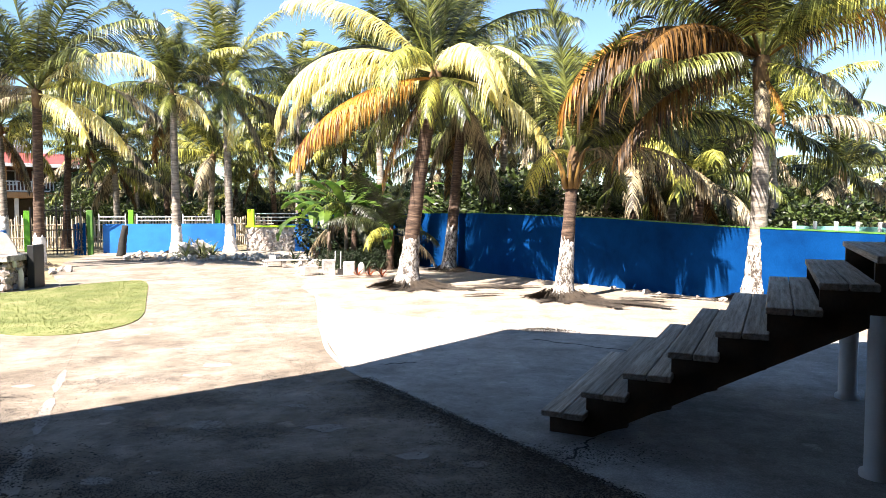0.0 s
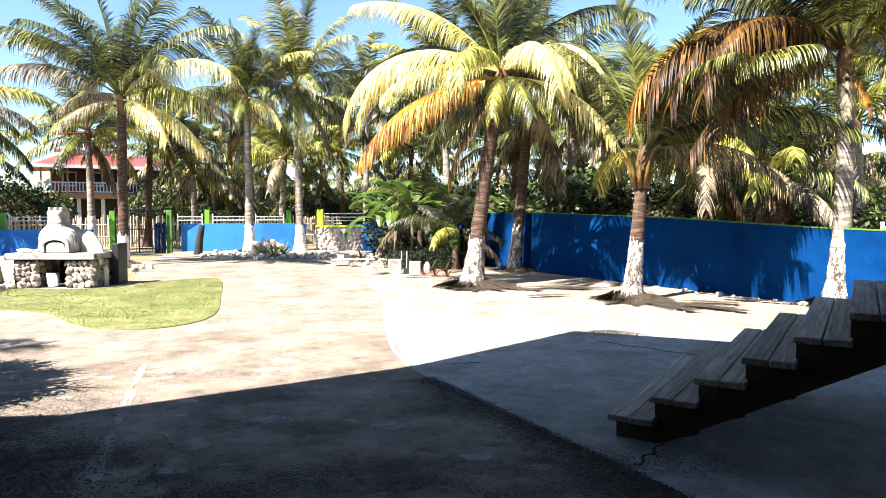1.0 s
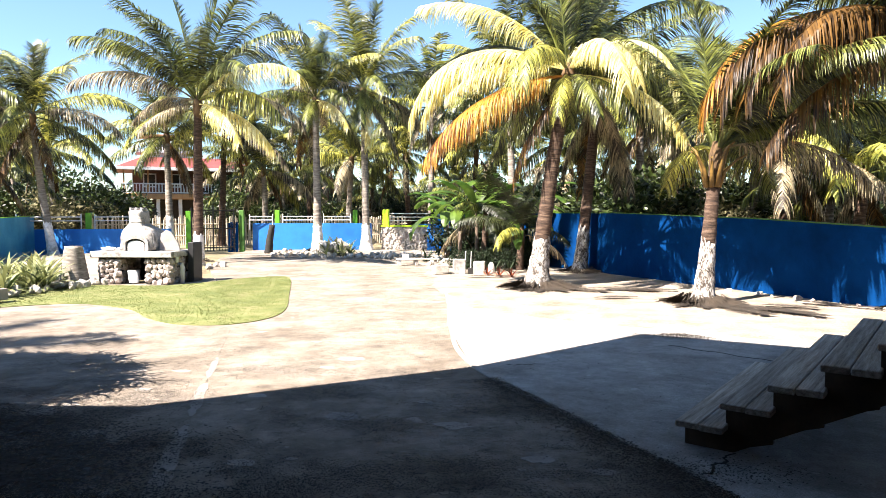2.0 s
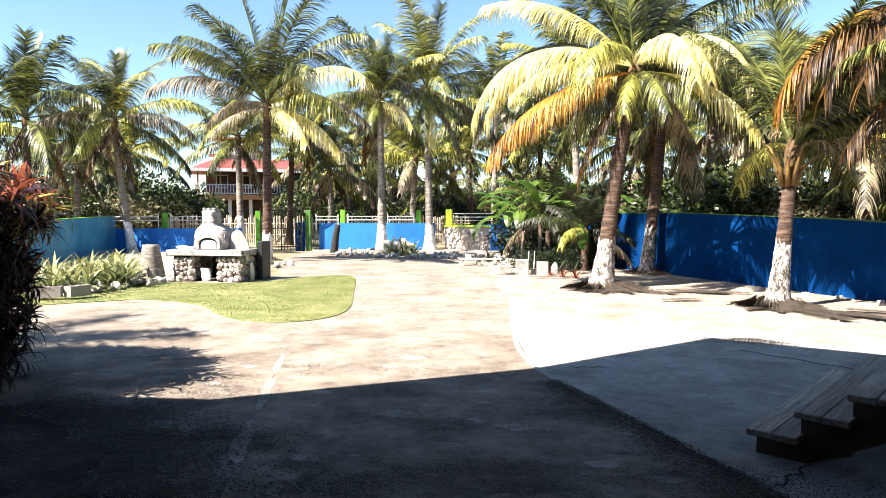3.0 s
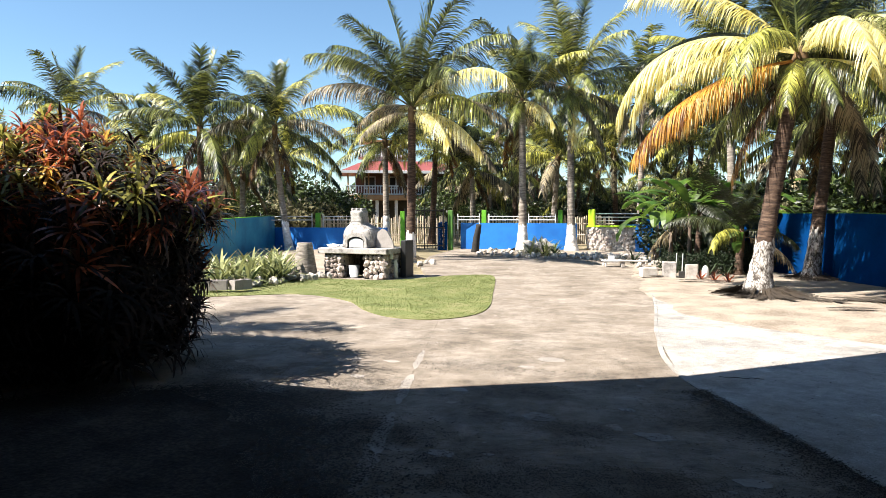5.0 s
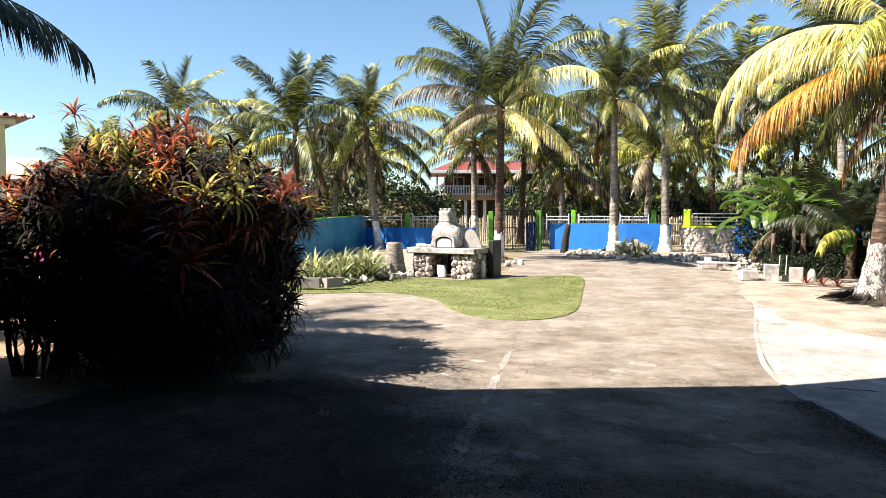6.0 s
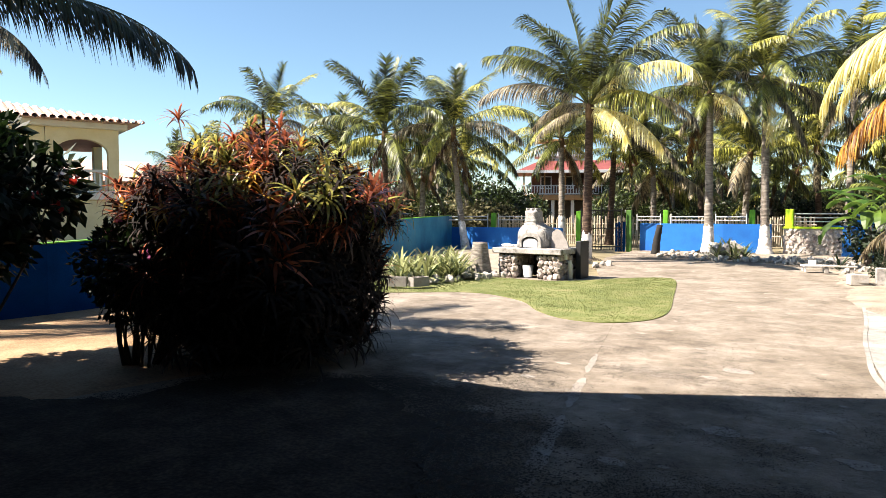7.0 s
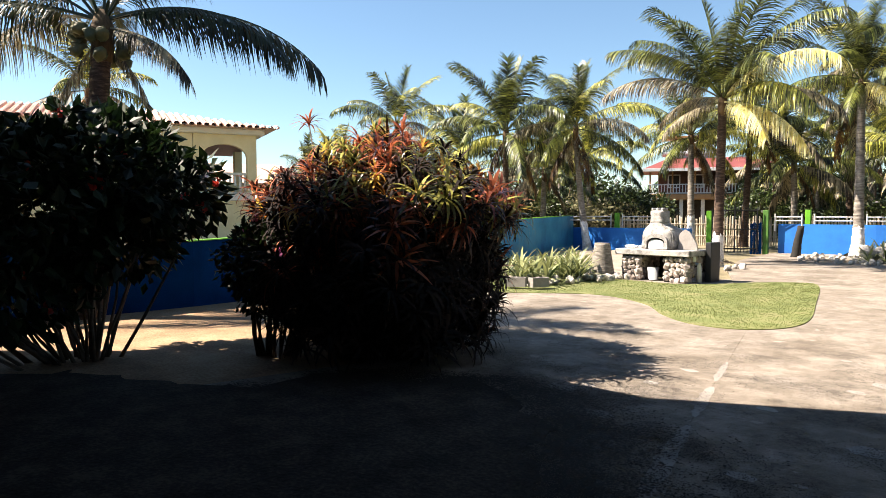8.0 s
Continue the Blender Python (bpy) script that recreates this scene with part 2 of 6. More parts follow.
M = {
    "soil": surface("sandy_soil", [(0.096, 0.08, 0.04), (0.176, 0.144, 0.08), (0.272, 0.224, 0.144)], 0.8, 0.95, 0.5, 26),
    "sand": surface("pale_sand", [(0.14, 0.11, 0.082), (0.25, 0.207, 0.162), (0.33, 0.282, 0.228)], 1.6, 0.95, 0.8, 38, grain=0.7),
    "earth": surface("orange_earth", [(0.14, 0.082, 0.04), (0.26, 0.162, 0.086), (0.36, 0.25, 0.15)], 1.4, 0.95, 0.8, 30, grain=0.6),
    # near-black ground colour that paints in the shade before the shrubs
    "painted_shade": surface("painted_shade_black", [(0.014, 0.012, 0.010), (0.034, 0.028, 0.023), (0.07, 0.058, 0.047)], 3.0, 0.95, 1.0, 34, grain=0.8, gloss=0.2),
    "concrete": worn_concrete("weathered_concrete", (0.155, 0.127, 0.099), (0.228, 0.192, 0.156), (0.315, 0.273, 0.23), (0.026, 0.022, 0.018), 22, 0.5),
    "slab": worn_concrete("smooth_grey_concrete", (0.235, 0.222, 0.205), (0.32, 0.304, 0.284), (0.405, 0.387, 0.365), (0.12, 0.112, 0.104), -20, 0.5),
    "patch": surface("cement_patch", [(0.20, 0.178, 0.155), (0.31, 0.28, 0.25)], 2.5, 0.85, 0.3, 40, grain=0.6),
    "blue": surface("blue_wall_paint", [(0.0, 0.019, 0.082), (0.0, 0.030, 0.122), (0.001, 0.043, 0.165)], 1.2, 0.95, 0.2, 60, spots=(0.0, 0.033, 0.126), gloss=0.05),
    "teal": surface("faded_blue_paint", [(0.012, 0.15, 0.30), (0.02, 0.24, 0.42), (0.06, 0.32, 0.48)], 0.9, 0.65, 0.2, 50, spots=(0.10, 0.26, 0.36)),
    "sky_blue": surface("bright_blue_paint", [(0.003, 0.11, 0.42), (0.008, 0.18, 0.56)], 1.2, 0.6, 0.15, 60),
    "lime": surface("lime_green_paint", [(0.07, 0.27, 0.008), (0.13, 0.38, 0.015)], 3, 0.55, 0.15, 60),
    "moss": surface("dim_lime_paint", [(0.03, 0.10, 0.015), (0.07, 0.19, 0.02)], 3, 0.7, 0.2, 60),
    "lime_y": surface("yellow_green_paint", [(0.36, 0.60, 0.01), (0.48, 0.72, 0.03)], 3, 0.55, 0.15, 60),
    "bark": surface("palm_bark", [(0.014, 0.008, 0.005), (0.062, 0.035, 0.022), (0.15, 0.098, 0.068)], 5, 0.92, 0.9, 36, stretch=(1, 1, 6)),
    "bark_pale": surface("pale_palm_bark", [(0.085, 0.07, 0.058), (0.21, 0.18, 0.15), (0.38, 0.34, 0.29)], 4, 0.92, 0.8, 36, stretch=(1, 1, 5)),
    "whitewash": surface("whitewash", [(0.50, 0.48, 0.45), (0.74, 0.72, 0.70), (0.82, 0.80, 0.78)], 7, 0.88, 0.8, 45, spots=(0.36, 0.31, 0.27), sharp=0.8),
    "whitewash_worn": surface("worn_whitewash", [(0.045, 0.034, 0.027), (0.24, 0.215, 0.19), (0.50, 0.475, 0.45)], 11, 0.92, 1.0, 45, sharp=0.5, grain=0.5, stretch=(1, 1, 0.55)),
    "sheath": surface("leaf_sheath", [(0.03, 0.017, 0.008), (0.085, 0.048, 0.02), (0.17, 0.10, 0.038)], 4, 0.9, 0.9, 30, stretch=(1, 1, 0.3)),
    "stalk": surface("leaf_stalk", [(0.10, 0.055, 0.014), (0.26, 0.15, 0.03)], 4, 0.5, 0.1, 30),
    "wood": surface("grey_weathered_wood", [(0.16, 0.125, 0.095), (0.36, 0.295, 0.235), (0.54, 0.47, 0.40)], 3.0, 0.88, 0.7, 22, vary=0.22, stretch=(12, 0.5, 12), grain=0.5),
    "wood_dark": surface("dark_stained_wood", [(0.045, 0.024, 0.013), (0.10, 0.056, 0.031)], 5, 0.8, 0.3, 50),
    "white": surface("white_paint", [(0.561, 0.561, 0.561), (0.68, 0.68, 0.671)], 3, 0.55, 0.1, 60),
    "stone": surface("field_stone", [(0.208, 0.16, 0.136), (0.336, 0.28, 0.248), (0.48, 0.424, 0.384)], 5, 0.9, 0.5, 40, vary=0.35),
    "stone_pale": surface("pale_limestone", [(0.272, 0.24, 0.212), (0.4, 0.368, 0.328), (0.512, 0.48, 0.44)], 5, 0.9, 0.5, 40, vary=0.25),
    "mortar": surface("mortar", [(0.208, 0.184, 0.168), (0.304, 0.28, 0.256)], 6, 0.95, 0.5, 50),
    "cement": surface("oven_cement", [(0.136, 0.126, 0.116), (0.336, 0.312, 0.29), (0.48, 0.452, 0.424)], 4, 0.9, 0.8, 40, spots=(0.104, 0.092, 0.084)),
    "black": surface("black_metal", [(0.008, 0.008, 0.009), (0.02, 0.02, 0.021)], 6, 0.5, 0.1, 50),
    "soot": surface("soot", [(0.01, 0.009, 0.008), (0.03, 0.027, 0.024)], 6, 0.95, 0.2, 50),
    "pvc": surface("grey_pvc", [(0.42, 0.43, 0.44), (0.55, 0.56, 0.57)], 4, 0.4, 0.05, 50),
    "green": leafy("palm_green", (0.010, 0.018, 0.004), (0.15, 0.165, 0.036), 0.18, 0.42, 0.5, island=True),
    "straw": leafy("dry_lawn_blade", (0.108, 0.12, 0.038), (0.145, 0.152, 0.056), 0.3, 0.9, 0.1, island=True),
    "lush": leafy("palm_yellow_green", (0.05, 0.062, 0.009), (0.44, 0.42, 0.09), 0.25, 0.34, 0.45, island=True),
    "yellow": leafy("palm_yellow", (0.688, 0.585, 0.172), (0.791, 0.765, 0.464), 0.5, 0.45, 0.08, island=True),
    # dark copy of the palm green; backlit shade is put into its colour
    "deep": leafy("palm_shade_green", (0.006, 0.010, 0.003), (0.032, 0.04, 0.010), 0.1, 0.45),
    "orange": leafy("palm_dry_orange", (0.15, 0.055, 0.008), (0.55, 0.28, 0.04), 0.4, 0.5, 0.3, island=True),
    "brown": leafy("palm_dry_brown", (0.03, 0.015, 0.005), (0.16, 0.08, 0.018), 0.4, 0.5, 0.3, island=True),
    "dry": leafy("palm_dry_grey", (0.035, 0.026, 0.016), (0.34, 0.28, 0.17), 0.2, 0.55, 0.4, island=True),
    "leaf": leafy("shrub_leaf", (0.006, 0.014, 0.003), (0.055, 0.08, 0.018), 0.2, island=True),
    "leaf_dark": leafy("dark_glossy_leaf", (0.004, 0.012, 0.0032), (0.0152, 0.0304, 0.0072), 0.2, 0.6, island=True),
    "leaf_dry": leafy("dry_brush", (0.13, 0.12, 0.06), (0.30, 0.27, 0.15), 0.35, 0.8, island=True),
    "banana": leafy("banana_leaf", (0.03, 0.075, 0.010), (0.13, 0.21, 0.03), 0.4),
    "cord_red": leafy("cordyline_red", (0.035, 0.008, 0.007), (0.40, 0.115, 0.05), 0.3, 0.3, 0.5, island=True),
    # near-black copy of the red leaf, with the shrub's shade in its colour
    "cord_shaded": leafy("cordyline_painted_shade", (0.006, 0.003, 0.0025), (0.022, 0.010, 0.006), 0.1, 0.95, island=True),
    # leaf hues kept to the high heads, where they also paint in sunlight
    "cord_gold": leafy("cordyline_orange_green", (0.34, 0.06, 0.02), (0.52, 0.36, 0.07), 0.4, 0.3, 0.4, island=True),
    "cord_green": leafy("cordyline_green", (0.05, 0.055, 0.012), (0.36, 0.33, 0.08), 0.35, 0.3, 0.4, island=True),
    "agave": leafy("variegated_leaf", (0.025, 0.05, 0.012), (0.29, 0.30, 0.13), 0.2, island=True),
    "grass": leafy("lawn_blade", (0.082, 0.105, 0.025), (0.14, 0.158, 0.045), 0.3, 0.9, 0.1, island=True),
    "turf": surface("turf", [(0.065, 0.088, 0.02), (0.135, 0.152, 0.043), (0.205, 0.19, 0.085)], 1.6, 0.95, 0.35, 55, grain=0.6),
    "red_flower": leafy("red_petal", (0.45, 0.02, 0.015), (0.60, 0.05, 0.03), 0.4),
    "pink_flower": leafy("pink_petal", (0.55, 0.10, 0.32), (0.70, 0.25, 0.48), 0.4),
    "branch": surface("branch_bark", [(0.07, 0.05, 0.035), (0.16, 0.12, 0.09)], 6, 0.9, 0.5, 40),
    "coconut": surface("green_coconut", [(0.045, 0.05, 0.014), (0.12, 0.10, 0.03)], 4, 0.6, 0.1, 30),
    "cream": surface("cream_stucco", [(0.62, 0.50, 0.27), (0.72, 0.60, 0.36)], 1.5, 0.85, 0.2, 50),
    "trim": surface("pale_stucco_trim", [(0.592, 0.56, 0.48), (0.656, 0.624, 0.544)], 2, 0.8, 0.1, 50),
    "tile": surface("clay_tile", [(0.42, 0.24, 0.18), (0.58, 0.38, 0.30), (0.68, 0.52, 0.44)], 3, 0.85, 0.3, 30, vary=0.15),
    "red_roof": surface("red_metal_roof", [(0.166, 0.0366, 0.0317), (0.224, 0.0634, 0.0536)], 1.5, 0.55, 0.1, 30),
    "maroon": surface("maroon_boards", [(0.09, 0.035, 0.022), (0.16, 0.065, 0.04)], 3, 0.7, 0.2, 40),
    "tan_beam": surface("varnished_beam", [(0.33, 0.17, 0.07), (0.44, 0.25, 0.11)], 3, 0.6, 0.2, 40),
    "bamboo": surface("pale_sticks", [(0.36, 0.30, 0.22), (0.55, 0.48, 0.38)], 4, 0.85, 0.3, 40, vary=0.2),
    "bucket": surface("grey_plastic", [(0.30, 0.31, 0.32), (0.40, 0.41, 0.42)], 4, 0.5, 0.05, 40),
    # serves fibre, grit and the flat fronds that paint palm shadows on sand
    "fibre": surface("fibre_and_shadow", [(0.014, 0.010, 0.007), (0.048, 0.034, 0.022)], 6, 0.95, 0.3, 40),
    # speck colour for real dirt and for painted shade near the house
    "dirt": surface("dirt_and_shade", [(0.014, 0.012, 0.010), (0.036, 0.030, 0.025)], 5, 0.95, 0.2, 40),
    "dim": surface("shaded_interior", [(0.03, 0.025, 0.02), (0.06, 0.05, 0.04)], 2, 0.9, 0.1, 30),
    "aqua": surface("aqua_panel", [(0.10, 0.30, 0.26), (0.18, 0.40, 0.35)], 3, 0.3, 0.05, 30),
}


# ---- building helpers ----
def part(name, bm, material, parent=None, label="", smooth=False):
    """Links a bmesh as one mesh object, under a thing or a part."""
    me = bpy.data.meshes.new(name)
    bmesh.ops.recalc_face_normals(bm, faces=bm.faces)
    bm.to_mesh(me)
    bm.free()
    return place_mesh(name, me, material, parent, label, smooth)


def place_mesh(name, me, material, parent=None, label="", smooth=False, m=None):
    if material and not me.materials:
        me.materials.append(material)
    if smooth:
        for p in me.polygons:
            p.use_smooth = True
    ob = new(name, me)
    if parent:
        ob.parent = parent
    if m is not None:
        ob.matrix_basis = m
    if label:
        ob["label"] = label
    return ob


def sheet(name, verts, faces, material, parent=None, label="", smooth=False, m=None):
    me = bpy.data.meshes.new(name)
    me.from_pydata([tuple(v) for v in verts], [], [tuple(f) for f in faces])
    me.update()
    return place_mesh(name, me, material, parent, label, smooth, m)


def empty(name, m, label, category, group="", kind=""):
    ob = new(name)
    ob.matrix_basis = m
    ob.empty_display_size = 0.2
    return tagged(ob, label, category, group, kind)


def box(bm, x0, y0, z0, x1, y1, z1, bevel=0.0):
    """A box, with bevelled edges, added to bm."""
    got = bmesh.ops.create_cube(bm, size=1)["verts"]
    for v in got:
        v.co = Vector(((x0 + x1) / 2 + v.co.x * (x1 - x0), (y0 + y1) / 2 + v.co.y * (y1 - y0), (z0 + z1) / 2 + v.co.z * (z1 - z0)))
    if bevel:
        edges = list({e for v in got for e in v.link_edges})
        bmesh.ops.bevel(bm, geom=edges, offset=bevel, segments=1, affect="EDGES")
    return bm


def boxed(name, dims, material, parent=None, bevel=0.01, label=""):
    return part(name, box(bmesh.new(), *dims, bevel), material, parent, label)


def tube(points, radii, sides=10, cap=True):
    """Vertices and faces of a tube along points."""
    pts = [Vector(p) for p in points]
    verts, faces = [], []
    for i, p in enumerate(pts):
        t = (pts[min(i + 1, len(pts) - 1)] - pts[max(i - 1, 0)]).normalized()
        a = t.orthogonal().normalized() if abs(t.z) < 0.9 else Vector((1, 0, 0))
        a = (a - t * a.dot(t)).normalized()
        b = t.cross(a)
        for k in range(sides):
            w = 2 * math.pi * k / sides
            verts.append(p + radii[i] * (math.cos(w) * a + math.sin(w) * b))
    for i in range(len(pts) - 1):
        for k in range(sides):
            q = (k + 1) % sides
            faces.append((i * sides + k, i * sides + q, (i + 1) * sides + q, (i + 1) * sides + k))
    if cap:
        faces.append(tuple(range(sides))[::-1])
        faces.append(tuple((len(pts) - 1) * sides + k for k in range(sides)))
    return verts, faces


def prism(name, outline, z0, z1, material, parent=None, label=""):
    """A flat slab from an outline in plan."""
    bm = bmesh.new()
    f = bm.faces.new([bm.verts.new((x, y, z1)) for x, y in outline])
    if f.normal.z < 0:
        f.normal_flip()
    low = bmesh.ops.extrude_face_region(bm, geom=[f])["geom"]
    for v in low:
        if isinstance(v, bmesh.types.BMVert):
            v.co.z = z0
    return part(name, bm, material, parent, label)


def smooth_ring(points, steps=6):
    """A closed Catmull-Rom outline through points."""
    out, n = [], len(points)
    for i in range(n):
        p = [Vector(points[(i + k - 1) % n]) for k in range(4)]
        for s in range(steps):
            t = s / steps
            q = 0.5 * (2 * p[1] + (p[2] - p[0]) * t + (2 * p[0] - 5 * p[1] + 4 * p[2] - p[3]) * t * t + (3 * p[1] - p[0] - 3 * p[2] + p[3]) * t ** 3)
            out.append((q.x, q.y))
    return out


def inside(x, y, ring):
    hit = False
    for (x0, y0), (x1, y1) in zip(ring, ring[1:] + ring[:1]):
        if (y0 > y) != (y1 > y) and x < (x1 - x0) * (y - y0) / (y1 - y0) + x0:
            hit = not hit
    return hit


def at(az, d):
    """A place in plan: degrees to the left of +y, and metres out."""
    return -math.sin(radians(az)) * d, math.cos(radians(az)) * d


# ---- ground ----
bm = bmesh.new()
bmesh.ops.create_grid(bm, x_segments=40, y_segments=40, size=900)
for v in bm.verts:
    v.co.z = -0.06
ground = tagged(part("ground", bm, M["soil"]), "sandy soil ground reaching the horizon", "ground", kind="structure")

sand_ring = [(-3.9, 18.5), (-2.35, 13.0), (-1.2, 11.2), (0.9, 10.2), (3.0, 9.3), (6.0, 8.7), (9.5, 8.0), (9.0, 7.9), (5.3, 12.9), (1.0, 18.7), (-3.6, 25.0), (-6.0, 24.5), (-4.6, 21.0)]
sand_ring = smooth_ring([p for i, p in enumerate(sand_ring) if i != 7], 5)
step = 0.25
gx, gy = np.meshgrid(np.arange(-9, 11.01, step), np.arange(6.5, 27.01, step), indexing="ij")
near = np.full(gx.shape, 99.0)
for (x0, y0), (x1, y1) in zip(sand_ring, sand_ring[1:] + sand_ring[:1]):
    dx, dy = x1 - x0, y1 - y0
    u = np.clip(((gx - x0) * dx + (gy - y0) * dy) / (dx * dx + dy * dy), 0, 1)
    near = np.minimum(near, np.hypot(gx - x0 - u * dx, gy - y0 - u * dy))
verts, faces = [], []
ni, nj = gx.shape
for i in range(ni):
    for j in range(nj):
        x, y = gx[i, j], gy[i, j]
        d = near[i, j] * (1 if inside(x, y, sand_ring) else -1) + 0.35 * noise.noise((x * 0.9, y * 0.9, 7))
        z = 0.03 + 0.05 * noise.noise((x * 0.6, y * 0.6, 0)) ** 2 + 0.02 * noise.noise((x * 2.5, y * 2.5, 3))
        verts.append((x, y, min(z, 0.006 + 0.09 * d) if d > -0.8 else -0.066))
for i in range(ni - 1):
    for j in range(nj - 1):
        faces.append((i * nj + j, (i + 1) * nj + j, (i + 1) * nj + j + 1, i * nj + j + 1))
faces = [f for f in faces if max(verts[k][2] for k in f) > -0.065]
sand = tagged(sheet("sand_bed", verts, faces, M["sand"], smooth=True), "pale raked sand bed under the palms beside the blue wall", "sand", kind="structure")

driveway = empty("driveway", pose(0, 0, 0), "weathered tan concrete driveway with dark stains and joints", "driveway", kind="structure")
J1a, J1b = (-0.62, -0.4), (-5.55, 10.6)
LINE = [(2.6, 1.6), (0.80, 4.39), (-1.02, 7.12), (-1.75, 9.6), (-2.24, 12.07), (-2.9, 15.0), (-3.9, 19.0), (-5.0, 22.6)]
prism("concrete_panel", [(2.58, 1.55), (0.785, 4.38), (-1.035, 7.11), (-1.765, 9.6), (-2.255, 12.07), (-2.915, 15.0), (-3.915, 19.0), (-5.0, 22.7), (-7.0, 24.2), (-9.6, 24.6), (-11.6, 24.8), (-12.4, 28.9), (-14.0, 27.5), (-12.6, 22.6), (-10.6, 18.4), (-9.0, 15.9), (-6.6, 12.2), (-5.5485, 10.6), (-0.6185, -0.4), (-0.4, -3), (3.5, -3)], -0.1, 0.0, M["concrete"], driveway)
prism("concrete_panel", [(-0.6215, -0.4), (-5.5515, 10.6), (-6.61, 12.2), (-9.03, 15.9), (-10.6, 14.2), (-11.6, 11.2), (-14.2, 8.6), (-15.0, 7.0), (-10.6, 6.9), (-7.8, 5.5), (-6.4, 3.9), (-6.5, 1.5), (-7.4, -0.6), (-7.5, -3), (-0.41, -3)], -0.1, 0.0, M["concrete"], driveway)
prism("concrete_panel", [(2.585, 1.56), (0.79, 4.385), (-1.03, 7.115), (-1.76, 9.6), (-2.25, 12.07), (-2.5, 13.4), (-1.2, 11.4), (0.9, 10.4), (3.0, 9.5), (6.0, 8.9), (9.5, 8.2), (9.5, 1.0)], -0.1, 0.004, M["slab"], driveway, "smooth grey concrete slab")
# raised cement lip along the slab edge
fine_line = []
for i, (a, b) in enumerate(zip(LINE, LINE[1:-1])):
    prv, nxt = Vector(LINE[max(i - 1, 0)]), Vector(LINE[i + 2])
    for k in range(8):
        t = k / 8
        p0, p1, p2, p3 = prv, Vector(a), Vector(b), nxt
        fine_line.append(0.5 * (2 * p1 + (p2 - p0) * t + (2 * p0 - 5 * p1 + 4 * p2 - p3) * t * t + (3 * p1 - p0 - 3 * p2 + p3) * t ** 3))
rg = random.Random(6)
lip_a, lip_b = [], []
for i, p in enumerate(fine_line[:40]):
    d = (fine_line[i + 1] - fine_line[max(i - 1, 0)]).normalized()
    n = Vector((-d.y, d.x))
    lip_a.append(tuple(p + n * rg.uniform(0.012, 0.02)))
    lip_b.append(tuple(p - n * rg.uniform(0.028, 0.042)))
prism("cement_lip", lip_a + lip_b[::-1], -0.02, 0.011, M["slab"], driveway, "pale raised cement lip")
# cement smears along the joint, and a few worn patches
for a0, a1, wmin, wmax in ((0.16, 0.30, 0.03, 0.07), (0.33, 0.47, 0.05, 0.10), (0.49, 0.58, 0.04, 0.09), (0.60, 0.68, 0.03, 0.06)):
    rg = random.Random(int(a0 * 100))
    A, B = Vector(J1a), Vector(J1b)
    d = (B - A).normalized()
    s2 = Vector((-d.y, d.x))
    up, dn = [], []
    for k in range(15):
        p, w = A.lerp(B, a0 + (a1 - a0) * k / 14), math.sin(math.pi * (k + 0.4) / 14.8) ** 0.5
        up.append(tuple(p + s2 * w * rg.uniform(wmin, wmax)))
        dn.append(tuple(p - s2 * w * rg.uniform(wmin, wmax) * 0.7))
    prism("cement_smear", up + dn[::-1], -0.01, 0.0022, M["patch"], driveway)
rgq = random.Random(41)
WORN = [(-3.55, 4.45, 0.10), (-3.05, 3.75, 0.08), (-0.9, 5.15, 0.11), (-1.25, 5.75, 0.06), (-0.2, 4.55, 0.09), (-2.15, 4.1, 0.08), (-0.55, 6.1, 0.07), (-1.6, 3.4, 0.08)]
WORN += [(rgq.uniform(-4.6, 0.4), rgq.uniform(3.0, 8.8), rgq.choice((0.025, 0.035, 0.05, 0.07, 0.13))) for _ in range(34)]
for k, (x, y, r) in enumerate(w for w in WORN if w[0] < 0.55 - 0.66 * (w[1] - 4.39) and abs((w[0] + 0.62) * 0.912 + (w[1] + 0.4) * 0.409) > 0.25):
    rg = random.Random(k)
    ring = []
    for n in range(16):
        w = 2 * math.pi * n / 16
        ring.append((x + r * 1.3 * math.cos(w) * rg.uniform(0.7, 1.2), y + r * 0.9 * math.sin(w) * rg.uniform(0.7, 1.2)))
    prism("cement_patch", ring, -0.01, 0.0022, M["patch"], driveway)

# cracks in the slab, and the heap of dark gravel at its far edge
for k, pts in enumerate([((1.16, 8.8), (2.29, 7.98)), ((-0.7, 7.32), (-0.3, 7.44)), ((1.09, 4.92), (0.8, 4.4))]):
    rg = random.Random(k + 3)
    up, dn = [], []
    A, B = Vector(pts[0]), Vector(pts[1])
    n = (B - A).normalized()
    n = Vector((-n.y, n.x))
    for i in range(25):
        p = A.lerp(B, i / 24) + n * (0.02 * math.sin(i * 0.7 + k) + rg.uniform(-0.012, 0.012))
        w = 0.003 + (0.004, 0.004, 0.006)[k] * math.sin(math.pi * i / 24)
        up.append(tuple(p + n * w))
        dn.append(tuple(p - n * w))
    prism("crack", up + dn[::-1], -0.02, 0.0078, M["soot"], driveway)

